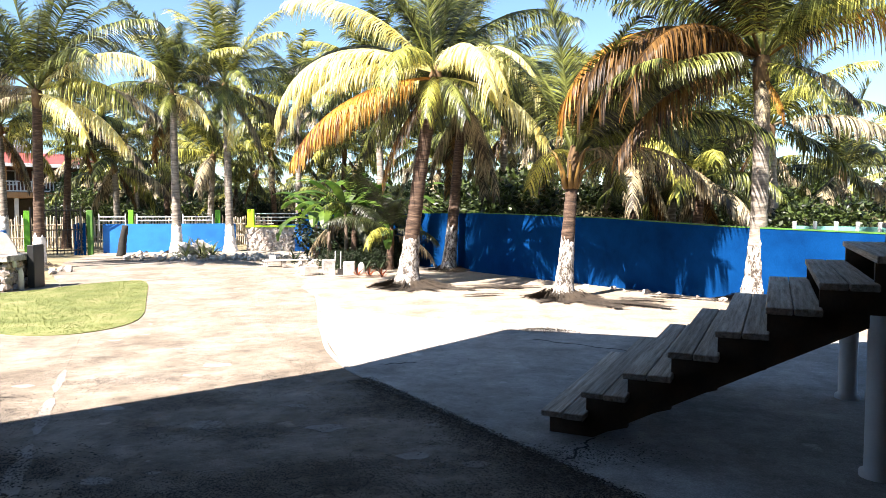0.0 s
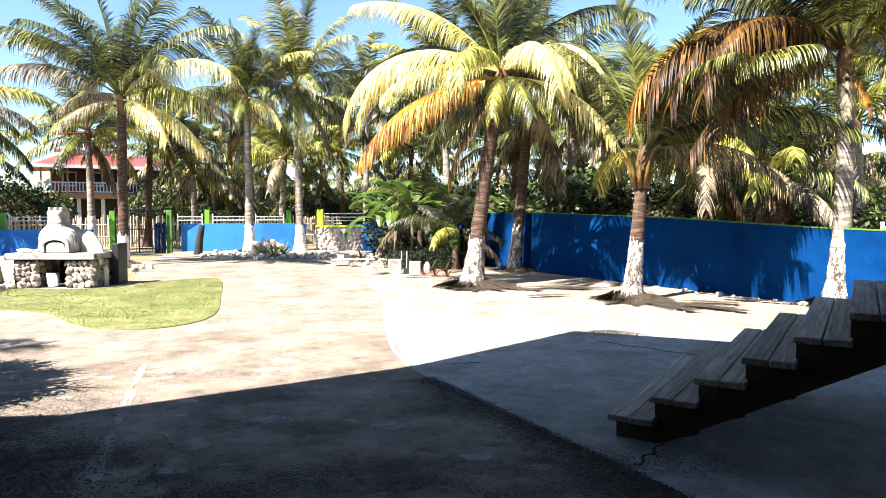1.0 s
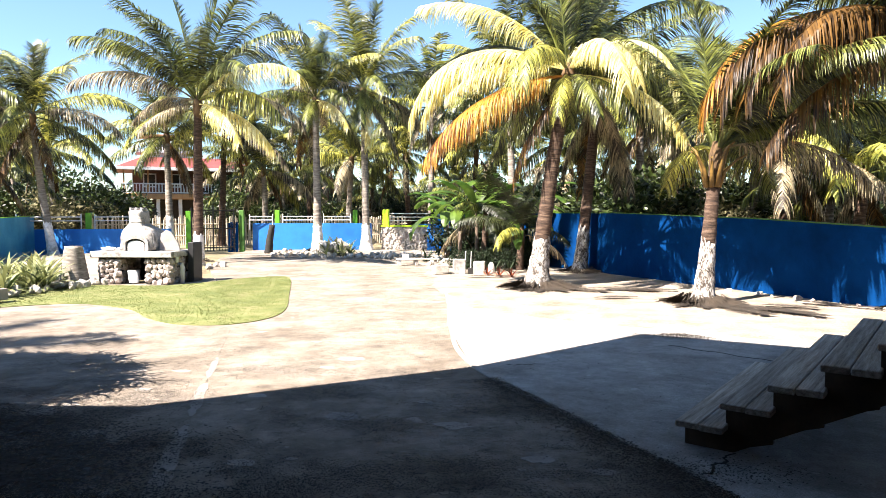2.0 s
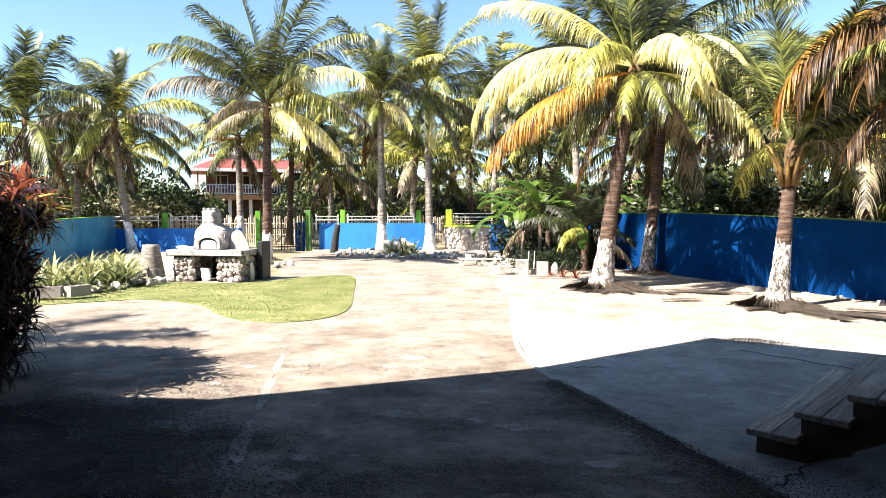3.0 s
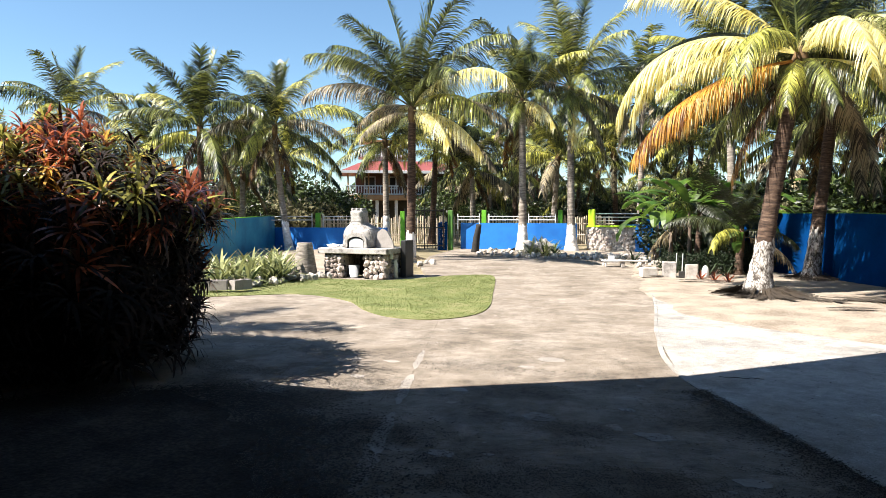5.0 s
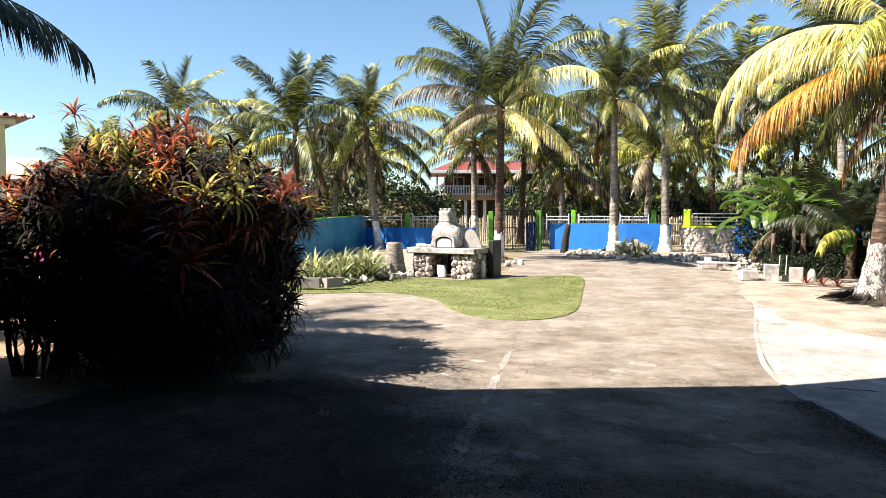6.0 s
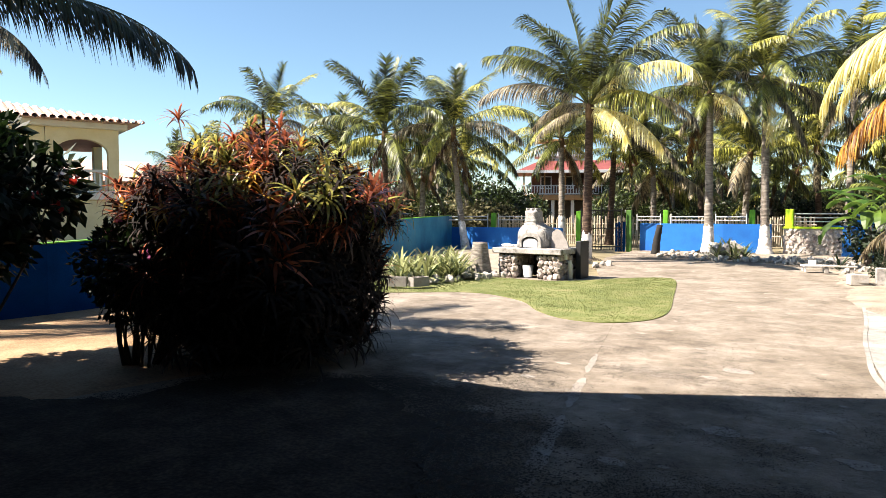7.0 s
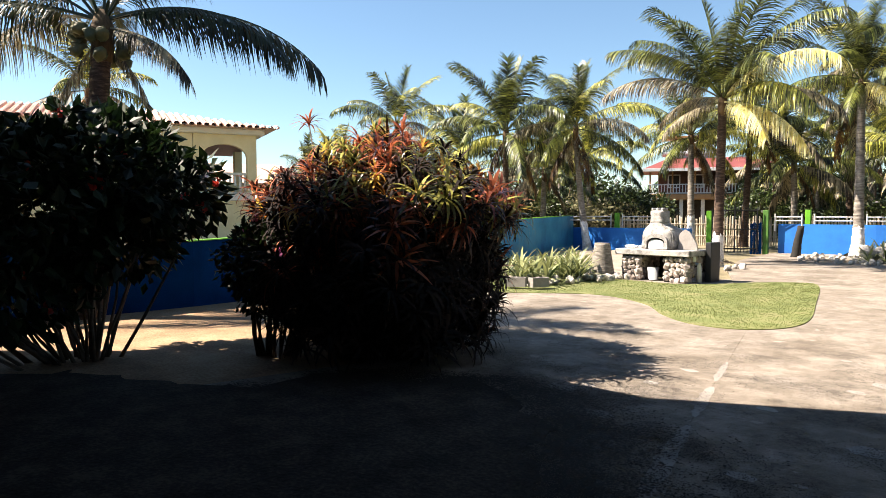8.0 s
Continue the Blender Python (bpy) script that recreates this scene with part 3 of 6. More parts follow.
# ---- walls ----
def wall_run(name, pts, heights, thick, material, label, cap=None):
    """A wall along pts (its visible face), with the height given at each point; the body lies to the left of the way along it."""
    th = tagged(new(name), label, "wall", kind="structure")
    n = len(pts)
    side = []
    for i in range(n):
        d = (Vector(pts[min(i + 1, n - 1)]) - Vector(pts[max(i - 1, 0)])).normalized()
        side.append(Vector((-d.y, d.x)))
    verts, faces = [], []
    for p, h, s in zip(pts, heights, side):
        q = Vector(p) + s * thick
        verts += [(p[0], p[1], -0.1), (p[0], p[1], h), (q.x, q.y, h), (q.x, q.y, -0.1)]
    for i in range(n - 1):
        a, b = 4 * i, 4 * i + 4
        faces += [(a + k, b + k, b + (k + 1) % 4, a + (k + 1) % 4) for k in range(4)]
    faces += [(0, 1, 2, 3), (4 * n - 1, 4 * n - 2, 4 * n - 3, 4 * n - 4)]
    sheet("wall_body", verts, faces, material, th)
    if cap:
        cv, cf = [], []
        for p, h, s in zip(pts, heights, side):
            a, b = Vector(p) - s * 0.008, Vector(p) + s * (thick + 0.008)
            cv += [(a.x, a.y, h + 0.002), (a.x, a.y, h + 0.022), (b.x, b.y, h + 0.022), (b.x, b.y, h + 0.002)]
        for i in range(n - 1):
            a, b = 4 * i, 4 * i + 4
            cf += [(a + k, b + k, b + (k + 1) % 4, a + (k + 1) % 4) for k in range(4)]
        cf += [(0, 1, 2, 3), (4 * n - 1, 4 * n - 2, 4 * n - 3, 4 * n - 4)]
        sheet("wall_coping", cv, cf, cap, th)
    return th


wall_run("wall_east", [(9.6, 6.75), (7.6, 9.5), (5.26, 12.67), (3.55, 15.1), (0.99, 18.51), (-2.4, 23.2), (-5.6, 27.6)][::-1], [1.60, 1.62, 1.63, 1.52, 1.38, 1.28, 1.22], 0.18, M["blue"], "deep blue painted masonry wall with palm shadows", M["moss"])
wall_run("wall_north", [(-13.9, 27.8), (-10.6, 28.6), (-8.9, 29.2)], [1.18, 1.18, 1.18], 0.2, M["sky_blue"], "low blue garden wall between green posts")
wall_run("wall_north_end", [(-6.9, 29.6), (-5.3, 28.6)], [1.15, 1.15], 0.2, M["sky_blue"], "short bright blue wall end beside the stone panel")
wall_run("wall_northwest", [(-21.0, 23.4), (-15.5, 24.0)], [0.98, 1.02], 0.2, M["sky_blue"], "low bright blue wall behind the oven")
wall_run("wall_west", [(-14.2, 9.0), (-15.2, 11.6), (-21.0, 23.4)], [1.27, 1.32, 1.50], 0.18, M["teal"], "faded blue plastered wall with a green coping", M["lime"])
wall_run("wall_southwest", [(-11.2, -4.0), (-12.1, 3.8), (-14.19, 8.98)], [1.12, 1.14, 1.27], 0.18, M["blue"], "deep blue painted wall behind the shrubs", M["lime"])

# unseen house behind the camera: its roof throws the big shadow
house = empty("unseen_house", pose(0, 0, 0), "unseen dark timber house with a wide overhanging roof, its walls and deck added to block light", "house", kind="structure")
# outline follows the shadow edge on the ground, extended to shade shrubs and stairs
prism("porch_roof", [(-1.77, 6.52), (0.23, 5.89), (1.7, 5.39), (3.2, 5.7), (6.5, 5.9), (9.5, 5.0), (11.62, -10.19), (-16.38, -13.19), (-16.48, -7.79), (-11.08, -0.76), (-9.38, -0.11), (-7.88, 1.84), (-6.28, 2.14), (-3.64, 4.22)], 4.5, 4.66, M["wood_dark"], house)
bm = bmesh.new()
# the walls, wing and deck are added out of view to block sky light
box(bm, -16, -0.25, 0, 12, 0, 4.49)
prism("blocker_deck", [(3.5, 3.15), (8.8, 6.9), (11.0, 3.4), (5.6, 0.2)], 2.0, 2.12, M["wood_dark"], house)
part("blocker_wall", bm, M["wood_dark"], house).matrix_basis = pose(1.2, -1.5, 0, 0, 0, 42)
part("blocker_side_wall", box(bmesh.new(), 0, -0.12, 0, 6.4, 0.12, 1.99), M["wood_dark"], house).matrix_basis = pose(4.4, 1.75, 0, 0, 0, 32)
boxed("blocker_wing", (-11.9, -2.4, 0, -1.6, -2.1, 4.49), M["wood_dark"], house, 0.02)


# ---- palms ----
def frond_mesh(name, up, length, bend, hang, seed, count=92, wide=0.025):
    """A feather leaf in the local xz plane that starts at the origin. up: its first slope in degrees; bend: how far it
    curves down along its length; hang: how far the leaflets droop."""
    rg = np.random.RandomState(seed)
    steps = 18
    pts, dirs = [np.zeros(3)], []
    for i in range(steps):
        s = (i + 0.5) / steps
        e = radians(max(up - bend * s ** 1.35, -86))
        d = np.array([math.cos(e), 0.06 * math.sin(seed * 1.7 + 2.2 * s), math.sin(e)])
        d /= np.linalg.norm(d)
        dirs.append(d)
        pts.append(pts[-1] + d * length / steps)
    pts = np.array(pts)
    verts, faces = tube(pts.tolist(), [0.032 * (1 - 0.88 * i / steps) for i in range(steps + 1)], 4)
    verts = [tuple(v) for v in verts]
    for i in range(count):
        s = 0.13 + 0.87 * (i + 0.5) / count
        k = min(int(s * steps), steps - 1)
        p = pts[k] + dirs[k] * (s * steps - k) * length / steps
        t = dirs[k]
        n = np.array([-t[2], 0, t[0]])
        prof = (0.45 + 0.55 * math.sin(math.pi * min(1, (s - 0.08) * 1.25))) if s < 0.85 else 0.75 - 1.9 * (s - 0.85)
        for side in (-1, 1):
            if rg.rand() < 0.05:
                continue
            l = length * 0.27 * prof * rg.uniform(0.72, 1.15)
            d = side * np.array([0, 1, 0]) * 0.85 + t * (0.36 + 0.5 * s + rg.uniform(-0.1, 0.1)) + n * (0.30 - 0.25 * hang) + rg.normal(0, 0.05, 3)
            d /= np.linalg.norm(d)
            q, row = p.copy(), []
            for seg in range(4):
                w = t - d * (t @ d)
                w = w / (np.linalg.norm(w) + 1e-6) + rg.normal(0, 0.14, 3)
                half = wide * (0.55, 0.62, 0.46, 0.06)[seg]
                row += [tuple(q - w * half), tuple(q + w * half)]
                d = d + np.array([0, 0, -1.0]) * hang * (0.5 + 0.35 * seg) * rg.uniform(0.8, 1.2)
                d /= np.linalg.norm(d)
                q = q + d * l / 3
            b = len(verts)
            verts += row
            faces += [(b + 2 * j, b + 2 * j + 2, b + 2 * j + 3, b + 2 * j + 1) for j in range(3)]
    me = bpy.data.meshes.new(name)
    me.from_pydata(verts, [], faces)
    me.update()
    return me


# slope classes from the spear leaf down to the dead skirt
CLASSES = [(84, 15, 0.12), (70, 46, 0.42), (53, 62, 0.7), (35, 68, 0.85), (15, 64, 1.05), (-8, 52, 1.15), (-46, 36, 1.1), (30, 112, 0.95)]
FRONDS = {}


def frond(cls, shade, seed, far=False):
    key = (cls, shade, seed % 3, far)
    if key not in FRONDS:
        up, bend, hang = CLASSES[cls]
        more = {"count": 80, "wide": 0.029} if far else ({"count": 112, "wide": 0.018} if shade in ("yellow", "orange", "brown") else {"count": 124, "wide": 0.0185})
        FRONDS[key] = frond_mesh("frond", up, 3.4, bend, hang, 31 * cls + 7 * (seed % 3) + 1, **more)
        FRONDS[key].materials.append(M[shade])
    return FRONDS[key]


def trunk_path(base, top, curve, steps):
    b, t = Vector(base), Vector(top)
    mid = (b + t) / 2 + Vector(curve)
    return [(1 - s) ** 2 * b + 2 * s * (1 - s) * mid + s * s * t for s in [i / steps for i in range(steps + 1)]]


def palm(base, top, r0, r1, fronds, size, seed, label, bark="bark", paint=1.2, curve=(0, 0, 0), nuts=0, flare=1.5, group="coconut palms", far=False):
    """A coconut palm. base: plan place; top: crown centre. fronds: rows of (class, compass degrees, size, shade)."""
    rg = random.Random(seed)
    x, y = base
    th = empty("coconut_palm", pose(x, y, 0), label, "palm tree", group)
    tp = (top[0] - x, top[1] - y, top[2])
    h = top[2]
    steps = max(24, int(h / 0.055))
    path = trunk_path((0, 0, -0.08), tp, curve, steps)
    rad, cut = [], 0
    for i in range(steps + 1):
        s = i / steps
        r = r1 + (r0 - r1) * (1 - s) ** 0.8 + (r0 * (flare - 1)) * math.exp(-path[i].z / 0.42)
        ring = 0.035 if (i % 3 == 0) else -0.01
        rad.append(r * (1 + ring * rg.uniform(0.4, 1.4)) * (1 + 0.03 * math.sin(i * 0.9 + seed)))
        if path[i].z < paint:
            cut = i
    if paint:
        v, f = tube(path[: cut + 1], [q + 0.006 for q in rad[: cut + 1]], 22, False)
        for q in v[-22:]:
            q.z += rg.uniform(-0.16, 0.10)
        sheet("painted_base", v, f, M["whitewash_worn" if group == "palms at the blue wall" else "whitewash"], th, "whitewashed trunk base", True)
        v, f = tube(path, rad, 16)
        sheet("trunk", v, f, M[bark], th, smooth=True)
    else:
        v, f = tube(path, rad, 12)
        sheet("trunk", v, f, M[bark], th, smooth=True)
    v, f = tube([Vector(tp) + Vector((0, 0, z)) for z in (-0.55, -0.3, 0, 0.25)], [r1 * 0.95, r1 * 1.2, r1 * 1.25, r1 * 0.6], 10)
    sheet("crown_sheath", v, f, M["sheath"], th, smooth=True)
    for i, (cls, deg, sc, shade) in enumerate(fronds):
        low = {5: -0.12, 6: -0.3}.get(cls, 0.0)
        m = Matrix.Translation(Vector(tp) + Vector((0, 0, low + 0.1))) @ Euler((0, 0, radians(deg))).to_matrix().to_4x4() @ Matrix.Scale(sc * size / 3.4, 4) @ Matrix.Translation((r1 * 0.4, 0, 0))
        place_mesh("frond", frond(cls, shade, i + seed, far), None, th, m=m)
    for i in range(nuts):
        w = rg.uniform(0, 6.283)
        bm = bmesh.new()
        bmesh.ops.create_icosphere(bm, subdivisions=2, radius=0.10)
        for vv in bm.verts:
            vv.co.z *= 1.2
            vv.co += Vector(tp) + Vector((math.cos(w) * rg.uniform(0.28, 0.42), math.sin(w) * rg.uniform(0.28, 0.42), 0)) * 1.0
        dz = rg.uniform(-0.55, -0.1)
        for vv in bm.verts:
            vv.co.z += dz
        part("coconut", bm, M["coconut"], th, smooth=True)
    return th


def crown(n, seed, shades=("green", "green", "lush"), dead=2, low="dry", droop=0.0):
    """Rows of fronds in a spiral, upright ones first."""
    rg = random.Random(seed)
    rows = []
    for i in range(n):
        s = (i + 0.5) / n
        cls = min(5, int(6 * max(0, s ** 0.85 + rg.uniform(-0.05, 0.05) + droop)))
        shade = "green" if cls == 0 else rg.choice(shades) if s < 0.72 else rg.choice((low, "lush", "dry", "green", "green", "green"))
        rows.append((cls, i * 137.5 + rg.uniform(-14, 14) + seed * 40, rg.uniform(0.85, 1.1) * (0.8 if cls == 0 else 1), shade))
    for i in range(dead):
        rows.append((6, rg.uniform(0, 360), rg.uniform(0.6, 0.8), rg.choice(("brown", "dry", "dry"))))
    return rows


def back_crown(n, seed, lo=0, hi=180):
    """The shaded half of a crown: rows of green fronds, some with painted shade, whose compass degrees lie between lo
    and hi.
    """
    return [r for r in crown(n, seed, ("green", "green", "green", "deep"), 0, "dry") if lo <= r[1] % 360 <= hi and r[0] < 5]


# palm with the long sunlit yellow fronds
palm((-0.81, 14.88), (-0.17, 14.9, 4.57), 0.165, 0.125, [
    (2, 174, 1.05, "yellow"), (7, 186, 1.18, "yellow"), (7, 178, 1.12, "yellow"), (4, 192, 0.78, "yellow"), (5, 200, 0.72, "yellow"), (5, 190, 1.0, "orange"), (5, 204, 1.05, "orange"), (5, 178, 0.95, "brown"), (6, 200, 0.7, "brown"),
    (7, 292, 0.86, "yellow"), (7, 304, 0.80, "yellow"), (7, 322, 0.92, "yellow"), (5, 328, 0.86, "yellow"), (7, 345, 0.9, "lush"), (7, 250, 0.78, "lush"), (7, 236, 0.72, "lush"), (5, 262, 0.66, "lush"), (5, 285, 0.66, "green"), (5, 310, 0.66, "green"),
    (1, 150, 1.05, "green"), (1, 190, 1.05, "green"), (0, 20, 0.9, "green"), (0, 210, 0.9, "green"), (1, 80, 1.05, "green"), (1, 20, 1.0, "green"), 
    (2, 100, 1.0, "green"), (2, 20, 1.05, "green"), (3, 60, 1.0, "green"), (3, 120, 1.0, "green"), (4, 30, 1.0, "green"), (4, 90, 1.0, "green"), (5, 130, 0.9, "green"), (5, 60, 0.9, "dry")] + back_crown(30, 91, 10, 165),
    3.5, 3, "coconut palm with sunlit yellow fronds and a whitewashed base", group="palms at the blue wall", curve=(-0.12, 0, 0), paint=1.1, flare=2.1)
palm((2.25, 12.81), (2.42, 12.76, 2.65), 0.13, 0.10, [
    (1, 70, 1.0, "green"), (1, 130, 1.05, "green"), (1, 10, 1.0, "green"), (0, 200, 0.9, "green"), (2, 20, 1.1, "green"), (2, 100, 1.0, "green"),
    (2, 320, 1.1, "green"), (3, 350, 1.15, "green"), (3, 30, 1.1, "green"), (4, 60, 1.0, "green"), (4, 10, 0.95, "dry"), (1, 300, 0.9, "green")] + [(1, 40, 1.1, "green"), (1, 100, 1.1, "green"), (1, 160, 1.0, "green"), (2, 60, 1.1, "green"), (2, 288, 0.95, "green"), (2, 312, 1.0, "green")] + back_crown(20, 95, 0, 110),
    3.05, 5, "short coconut palm with green fronds and a whitewashed base", group="palms at the blue wall", paint=1.2, flare=1.85)
# bare yellow leaf bases that rise from the cut head of the short palm
short = [o for o in bpy.data.objects if o.name.startswith("coconut_palm") and o.parent is None][-1]
for i, (deg, reach, up) in enumerate(((180, 0.42, 0.75), (215, 0.5, 0.6), (300, 0.4, 0.7), (345, 0.55, 0.55), (20, 0.4, 0.8), (255, 0.3, 0.5))):
    c, sn = math.cos(radians(deg)), math.sin(radians(deg))
    v, f = tube([Vector((0.12 + c * 0.1, -0.05 + sn * 0.1, 2.1)), Vector((0.12 + c * 0.2, -0.05 + sn * 0.2, 2.1 + up * 0.5)), Vector((0.12 + c * reach * 0.7, -0.05 + sn * reach * 0.7, 2.1 + up * 0.85)), Vector((0.12 + c * reach, -0.05 + sn * reach, 2.1 + up))], [0.05, 0.034, 0.024, 0.018], 8)
    sheet("leaf_base", v, f, M["stalk"], short, "yellow leaf base", True)
palm((5.60, 12.30), (5.66, 12.3, 4.3), 0.15, 0.125, [
    (7, 196, 1.15, "brown"), (7, 188, 1.25, "brown"), (5, 194, 1.0, "brown"), (5, 280, 0.55, "lush"), (5, 310, 0.55, "dry"), (2, 335, 1.2, "lush"), (3, 348, 1.15, "orange"), (2, 15, 1.1, "green"), (3, 272, 0.9, "green"), 
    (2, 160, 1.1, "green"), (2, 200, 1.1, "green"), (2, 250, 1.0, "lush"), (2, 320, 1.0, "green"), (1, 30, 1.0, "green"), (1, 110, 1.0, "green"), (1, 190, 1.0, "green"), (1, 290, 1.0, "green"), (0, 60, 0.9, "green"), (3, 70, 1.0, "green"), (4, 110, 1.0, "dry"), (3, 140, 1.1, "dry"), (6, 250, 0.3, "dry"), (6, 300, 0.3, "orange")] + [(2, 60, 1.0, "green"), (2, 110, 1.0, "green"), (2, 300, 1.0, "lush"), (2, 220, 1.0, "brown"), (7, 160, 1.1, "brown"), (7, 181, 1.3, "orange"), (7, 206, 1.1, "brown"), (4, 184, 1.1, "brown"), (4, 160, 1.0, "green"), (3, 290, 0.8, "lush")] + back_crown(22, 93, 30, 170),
    3.4, 8, "tall coconut palm with hanging dry orange fronds beside the wall", "bark_pale", group="palms at the blue wall", paint=1.1, flare=1.8, curve=(0.1, 0, 0))
palm((0.12, 18.85), (0.55, 18.95, 4.8), 0.155, 0.12, crown(22, 11, dead=4), 3.6, 11, "shaded coconut palm close to the blue wall", group="palms at the blue wall", paint=1.3, flare=1.6)
palm((-10.55, 26.95), (-10.6, 26.95, 6.3), 0.175, 0.11, crown(21, 14, dead=2, droop=-0.03) + [(5, 320, 0.8, "yellow")], 3.5, 14, "coconut palm with a bright whitewashed base by the low wall", "bark_pale", paint=1.2, flare=2.0)
palm((-8.9, 28.4), (-9.0, 28.4, 6.9), 0.17, 0.11, crown(21, 17, dead=2, droop=-0.03) + [(6, 300, 0.7, "yellow")], 4.0, 17, "tall coconut palm with a whitewashed base by the stone panel", "bark_pale", paint=1.2, flare=2.0)
palm((-11.97, 20.15), (-11.90, 20.15, 5.13), 0.16, 0.118, [
    (0, 30, 1.25, "green"), (0, 200, 1.0, "green"), (1, 160, 1.15, "green"), (1, 190, 1.1, "green"), (1, 240, 1.0, "green"), (1, 340, 1.1, "green"), (1, 20, 1.0, "green"), 
    (2, 175, 1.2, "green"), (2, 210, 1.1, "green"), (2, 250, 1.0, "green"), (2, 300, 1.0, "green"), (2, 350, 1.2, "green"), (3, 200, 1.1, "dry"), (3, 345, 1.2, "yellow"), (3, 320, 1.1, "green"), 
    (4, 175, 0.75, "dry"), (4, 150, 0.7, "dry"), (4, 340, 1.1, "lush"), (4, 10, 1.0, "dry"), (5, 230, 0.6, "dry"), (5, 325, 0.8, "yellow"), (5, 350, 0.9, "yellow"), (5, 200, 0.7, "lush")],
    3.65, 20, "broad coconut palm with layered fronds behind the oven", "bark", paint=1.0, flare=1.25)
palm((-18.6, 28.9), (-18.7, 28.9, 5.2), 0.17, 0.12, crown(22, 23, dead=4), 3.5, 23, "slim coconut palm with a whitewashed base by the gate", "bark_pale", paint=1.5)
palm((-19.7, 22.9), (-20.2, 22.6, 5.3), 0.15, 0.10, crown(21, 26, dead=3, droop=-0.02), 3.4, 26, "slim leaning coconut palm by the wall corner", "bark_pale", paint=1.3, curve=(-0.2, 0, 0))
# fronds in the dark copy, so the backlit crown's shade is painted in
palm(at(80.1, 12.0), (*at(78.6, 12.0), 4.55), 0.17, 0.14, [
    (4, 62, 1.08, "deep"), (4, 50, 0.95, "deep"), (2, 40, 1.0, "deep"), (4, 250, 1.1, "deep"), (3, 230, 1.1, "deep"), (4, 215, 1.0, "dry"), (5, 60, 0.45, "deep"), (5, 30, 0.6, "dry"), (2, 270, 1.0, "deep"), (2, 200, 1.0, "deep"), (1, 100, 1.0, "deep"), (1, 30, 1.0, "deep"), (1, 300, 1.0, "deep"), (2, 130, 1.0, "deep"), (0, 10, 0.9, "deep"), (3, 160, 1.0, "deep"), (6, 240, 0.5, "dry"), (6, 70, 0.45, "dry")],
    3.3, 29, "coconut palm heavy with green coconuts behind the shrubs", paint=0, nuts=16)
# palms outside the walls
for i, (az, d, z, size, n) in enumerate([
        (47.5, 31, 5.2, 3.9, 20), (51.5, 36, 4.6, 3.6, 16), (56.4, 42, 7.0, 4.2, 16), (61.5, 55, 5.2, 4.0, 14), (64.0, 60, 4.8, 4.0, 14), (40.6, 42, 5.0, 3.6, 16), (29.0, 37, 6.0, 3.9, 18),
        (25.5, 38, 4.0, 3.6, 16), (22.0, 41, 5.6, 3.8, 18), (19.0, 38, 4.6, 3.8, 16), (13.8, 40, 5.2, 3.8, 18), (12.0, 36, 7.2, 4.0, 18), (8.5, 38, 5.0, 3.8, 16), (5.0, 30, 7.2, 4.0, 20), (2.0, 34, 5.0, 3.8, 16),
        (-5.0, 26, 4.8, 3.6, 18), (-8.0, 32, 4.6, 3.6, 16), (-13.0, 24, 4.0, 3.6, 20), (-15.8, 21, 3.4, 3.4, 20), (-18.5, 25, 3.8, 3.6, 18), (-20.0, 22, 2.6, 3.0, 16), (-26.0, 24, 4.3, 3.6, 20), (-30.0, 27, 3.0, 3.4, 16), (44.5, 37, 3.8, 3.4, 16), (80.0, 40, 8.0, 4.0, 14), (-33.0, 45, 4.0, 3.6, 12), (46.0, 45, 4.2, 3.6, 14), (43.0, 48, 5.2, 3.8, 14), (27.2, 47, 5.0, 3.8, 14), (24.0, 46, 3.2, 3.4, 14), (20.6, 50, 5.4, 3.8, 14), (17.2, 44, 3.0, 3.4, 14), (15.4, 52, 6.2, 4.0, 14), (10.2, 46, 3.4, 3.6, 14), (6.8, 44, 6.0, 4.0, 14), (0.0, 40, 4.0, 3.6, 14), (-3.0, 36, 5.6, 3.8, 16), (-10.0, 38, 5.0, 3.8, 14), (-16.5, 34, 4.6, 3.6, 14), (-22.5, 36, 3.4, 3.4, 14)]):
    x, y = at(az, d)
    palm((x, y), (x + 0.3 * math.sin(i * 2.3), y, z), 0.17, 0.12, crown(n + 1, 40 + i, ("green", "lush", "lush") if i % 2 else ("green", "green", "lush"), dead=2, droop=-0.02), size, 40 + i, "coconut palm with drooping fronds outside the garden wall", "bark_pale" if i % 2 else "bark", paint=0, group="palms outside the wall", far=True)
palm(at(4.6, 19.4), (*at(4.4, 19.4), 1.05), 0.09, 0.07, crown(12, 71, ("deep", "deep"), 0, "deep", -0.05), 1.9, 71, "low bushy young palm at the wall corner", paint=0, far=True)
palm(at(7.6, 20.6), (*at(7.4, 20.6), 1.5), 0.09, 0.07, crown(12, 72, ("deep", "green"), 0, "deep"), 1.9, 72, "low bushy young palm among the bananas", paint=0, far=True)


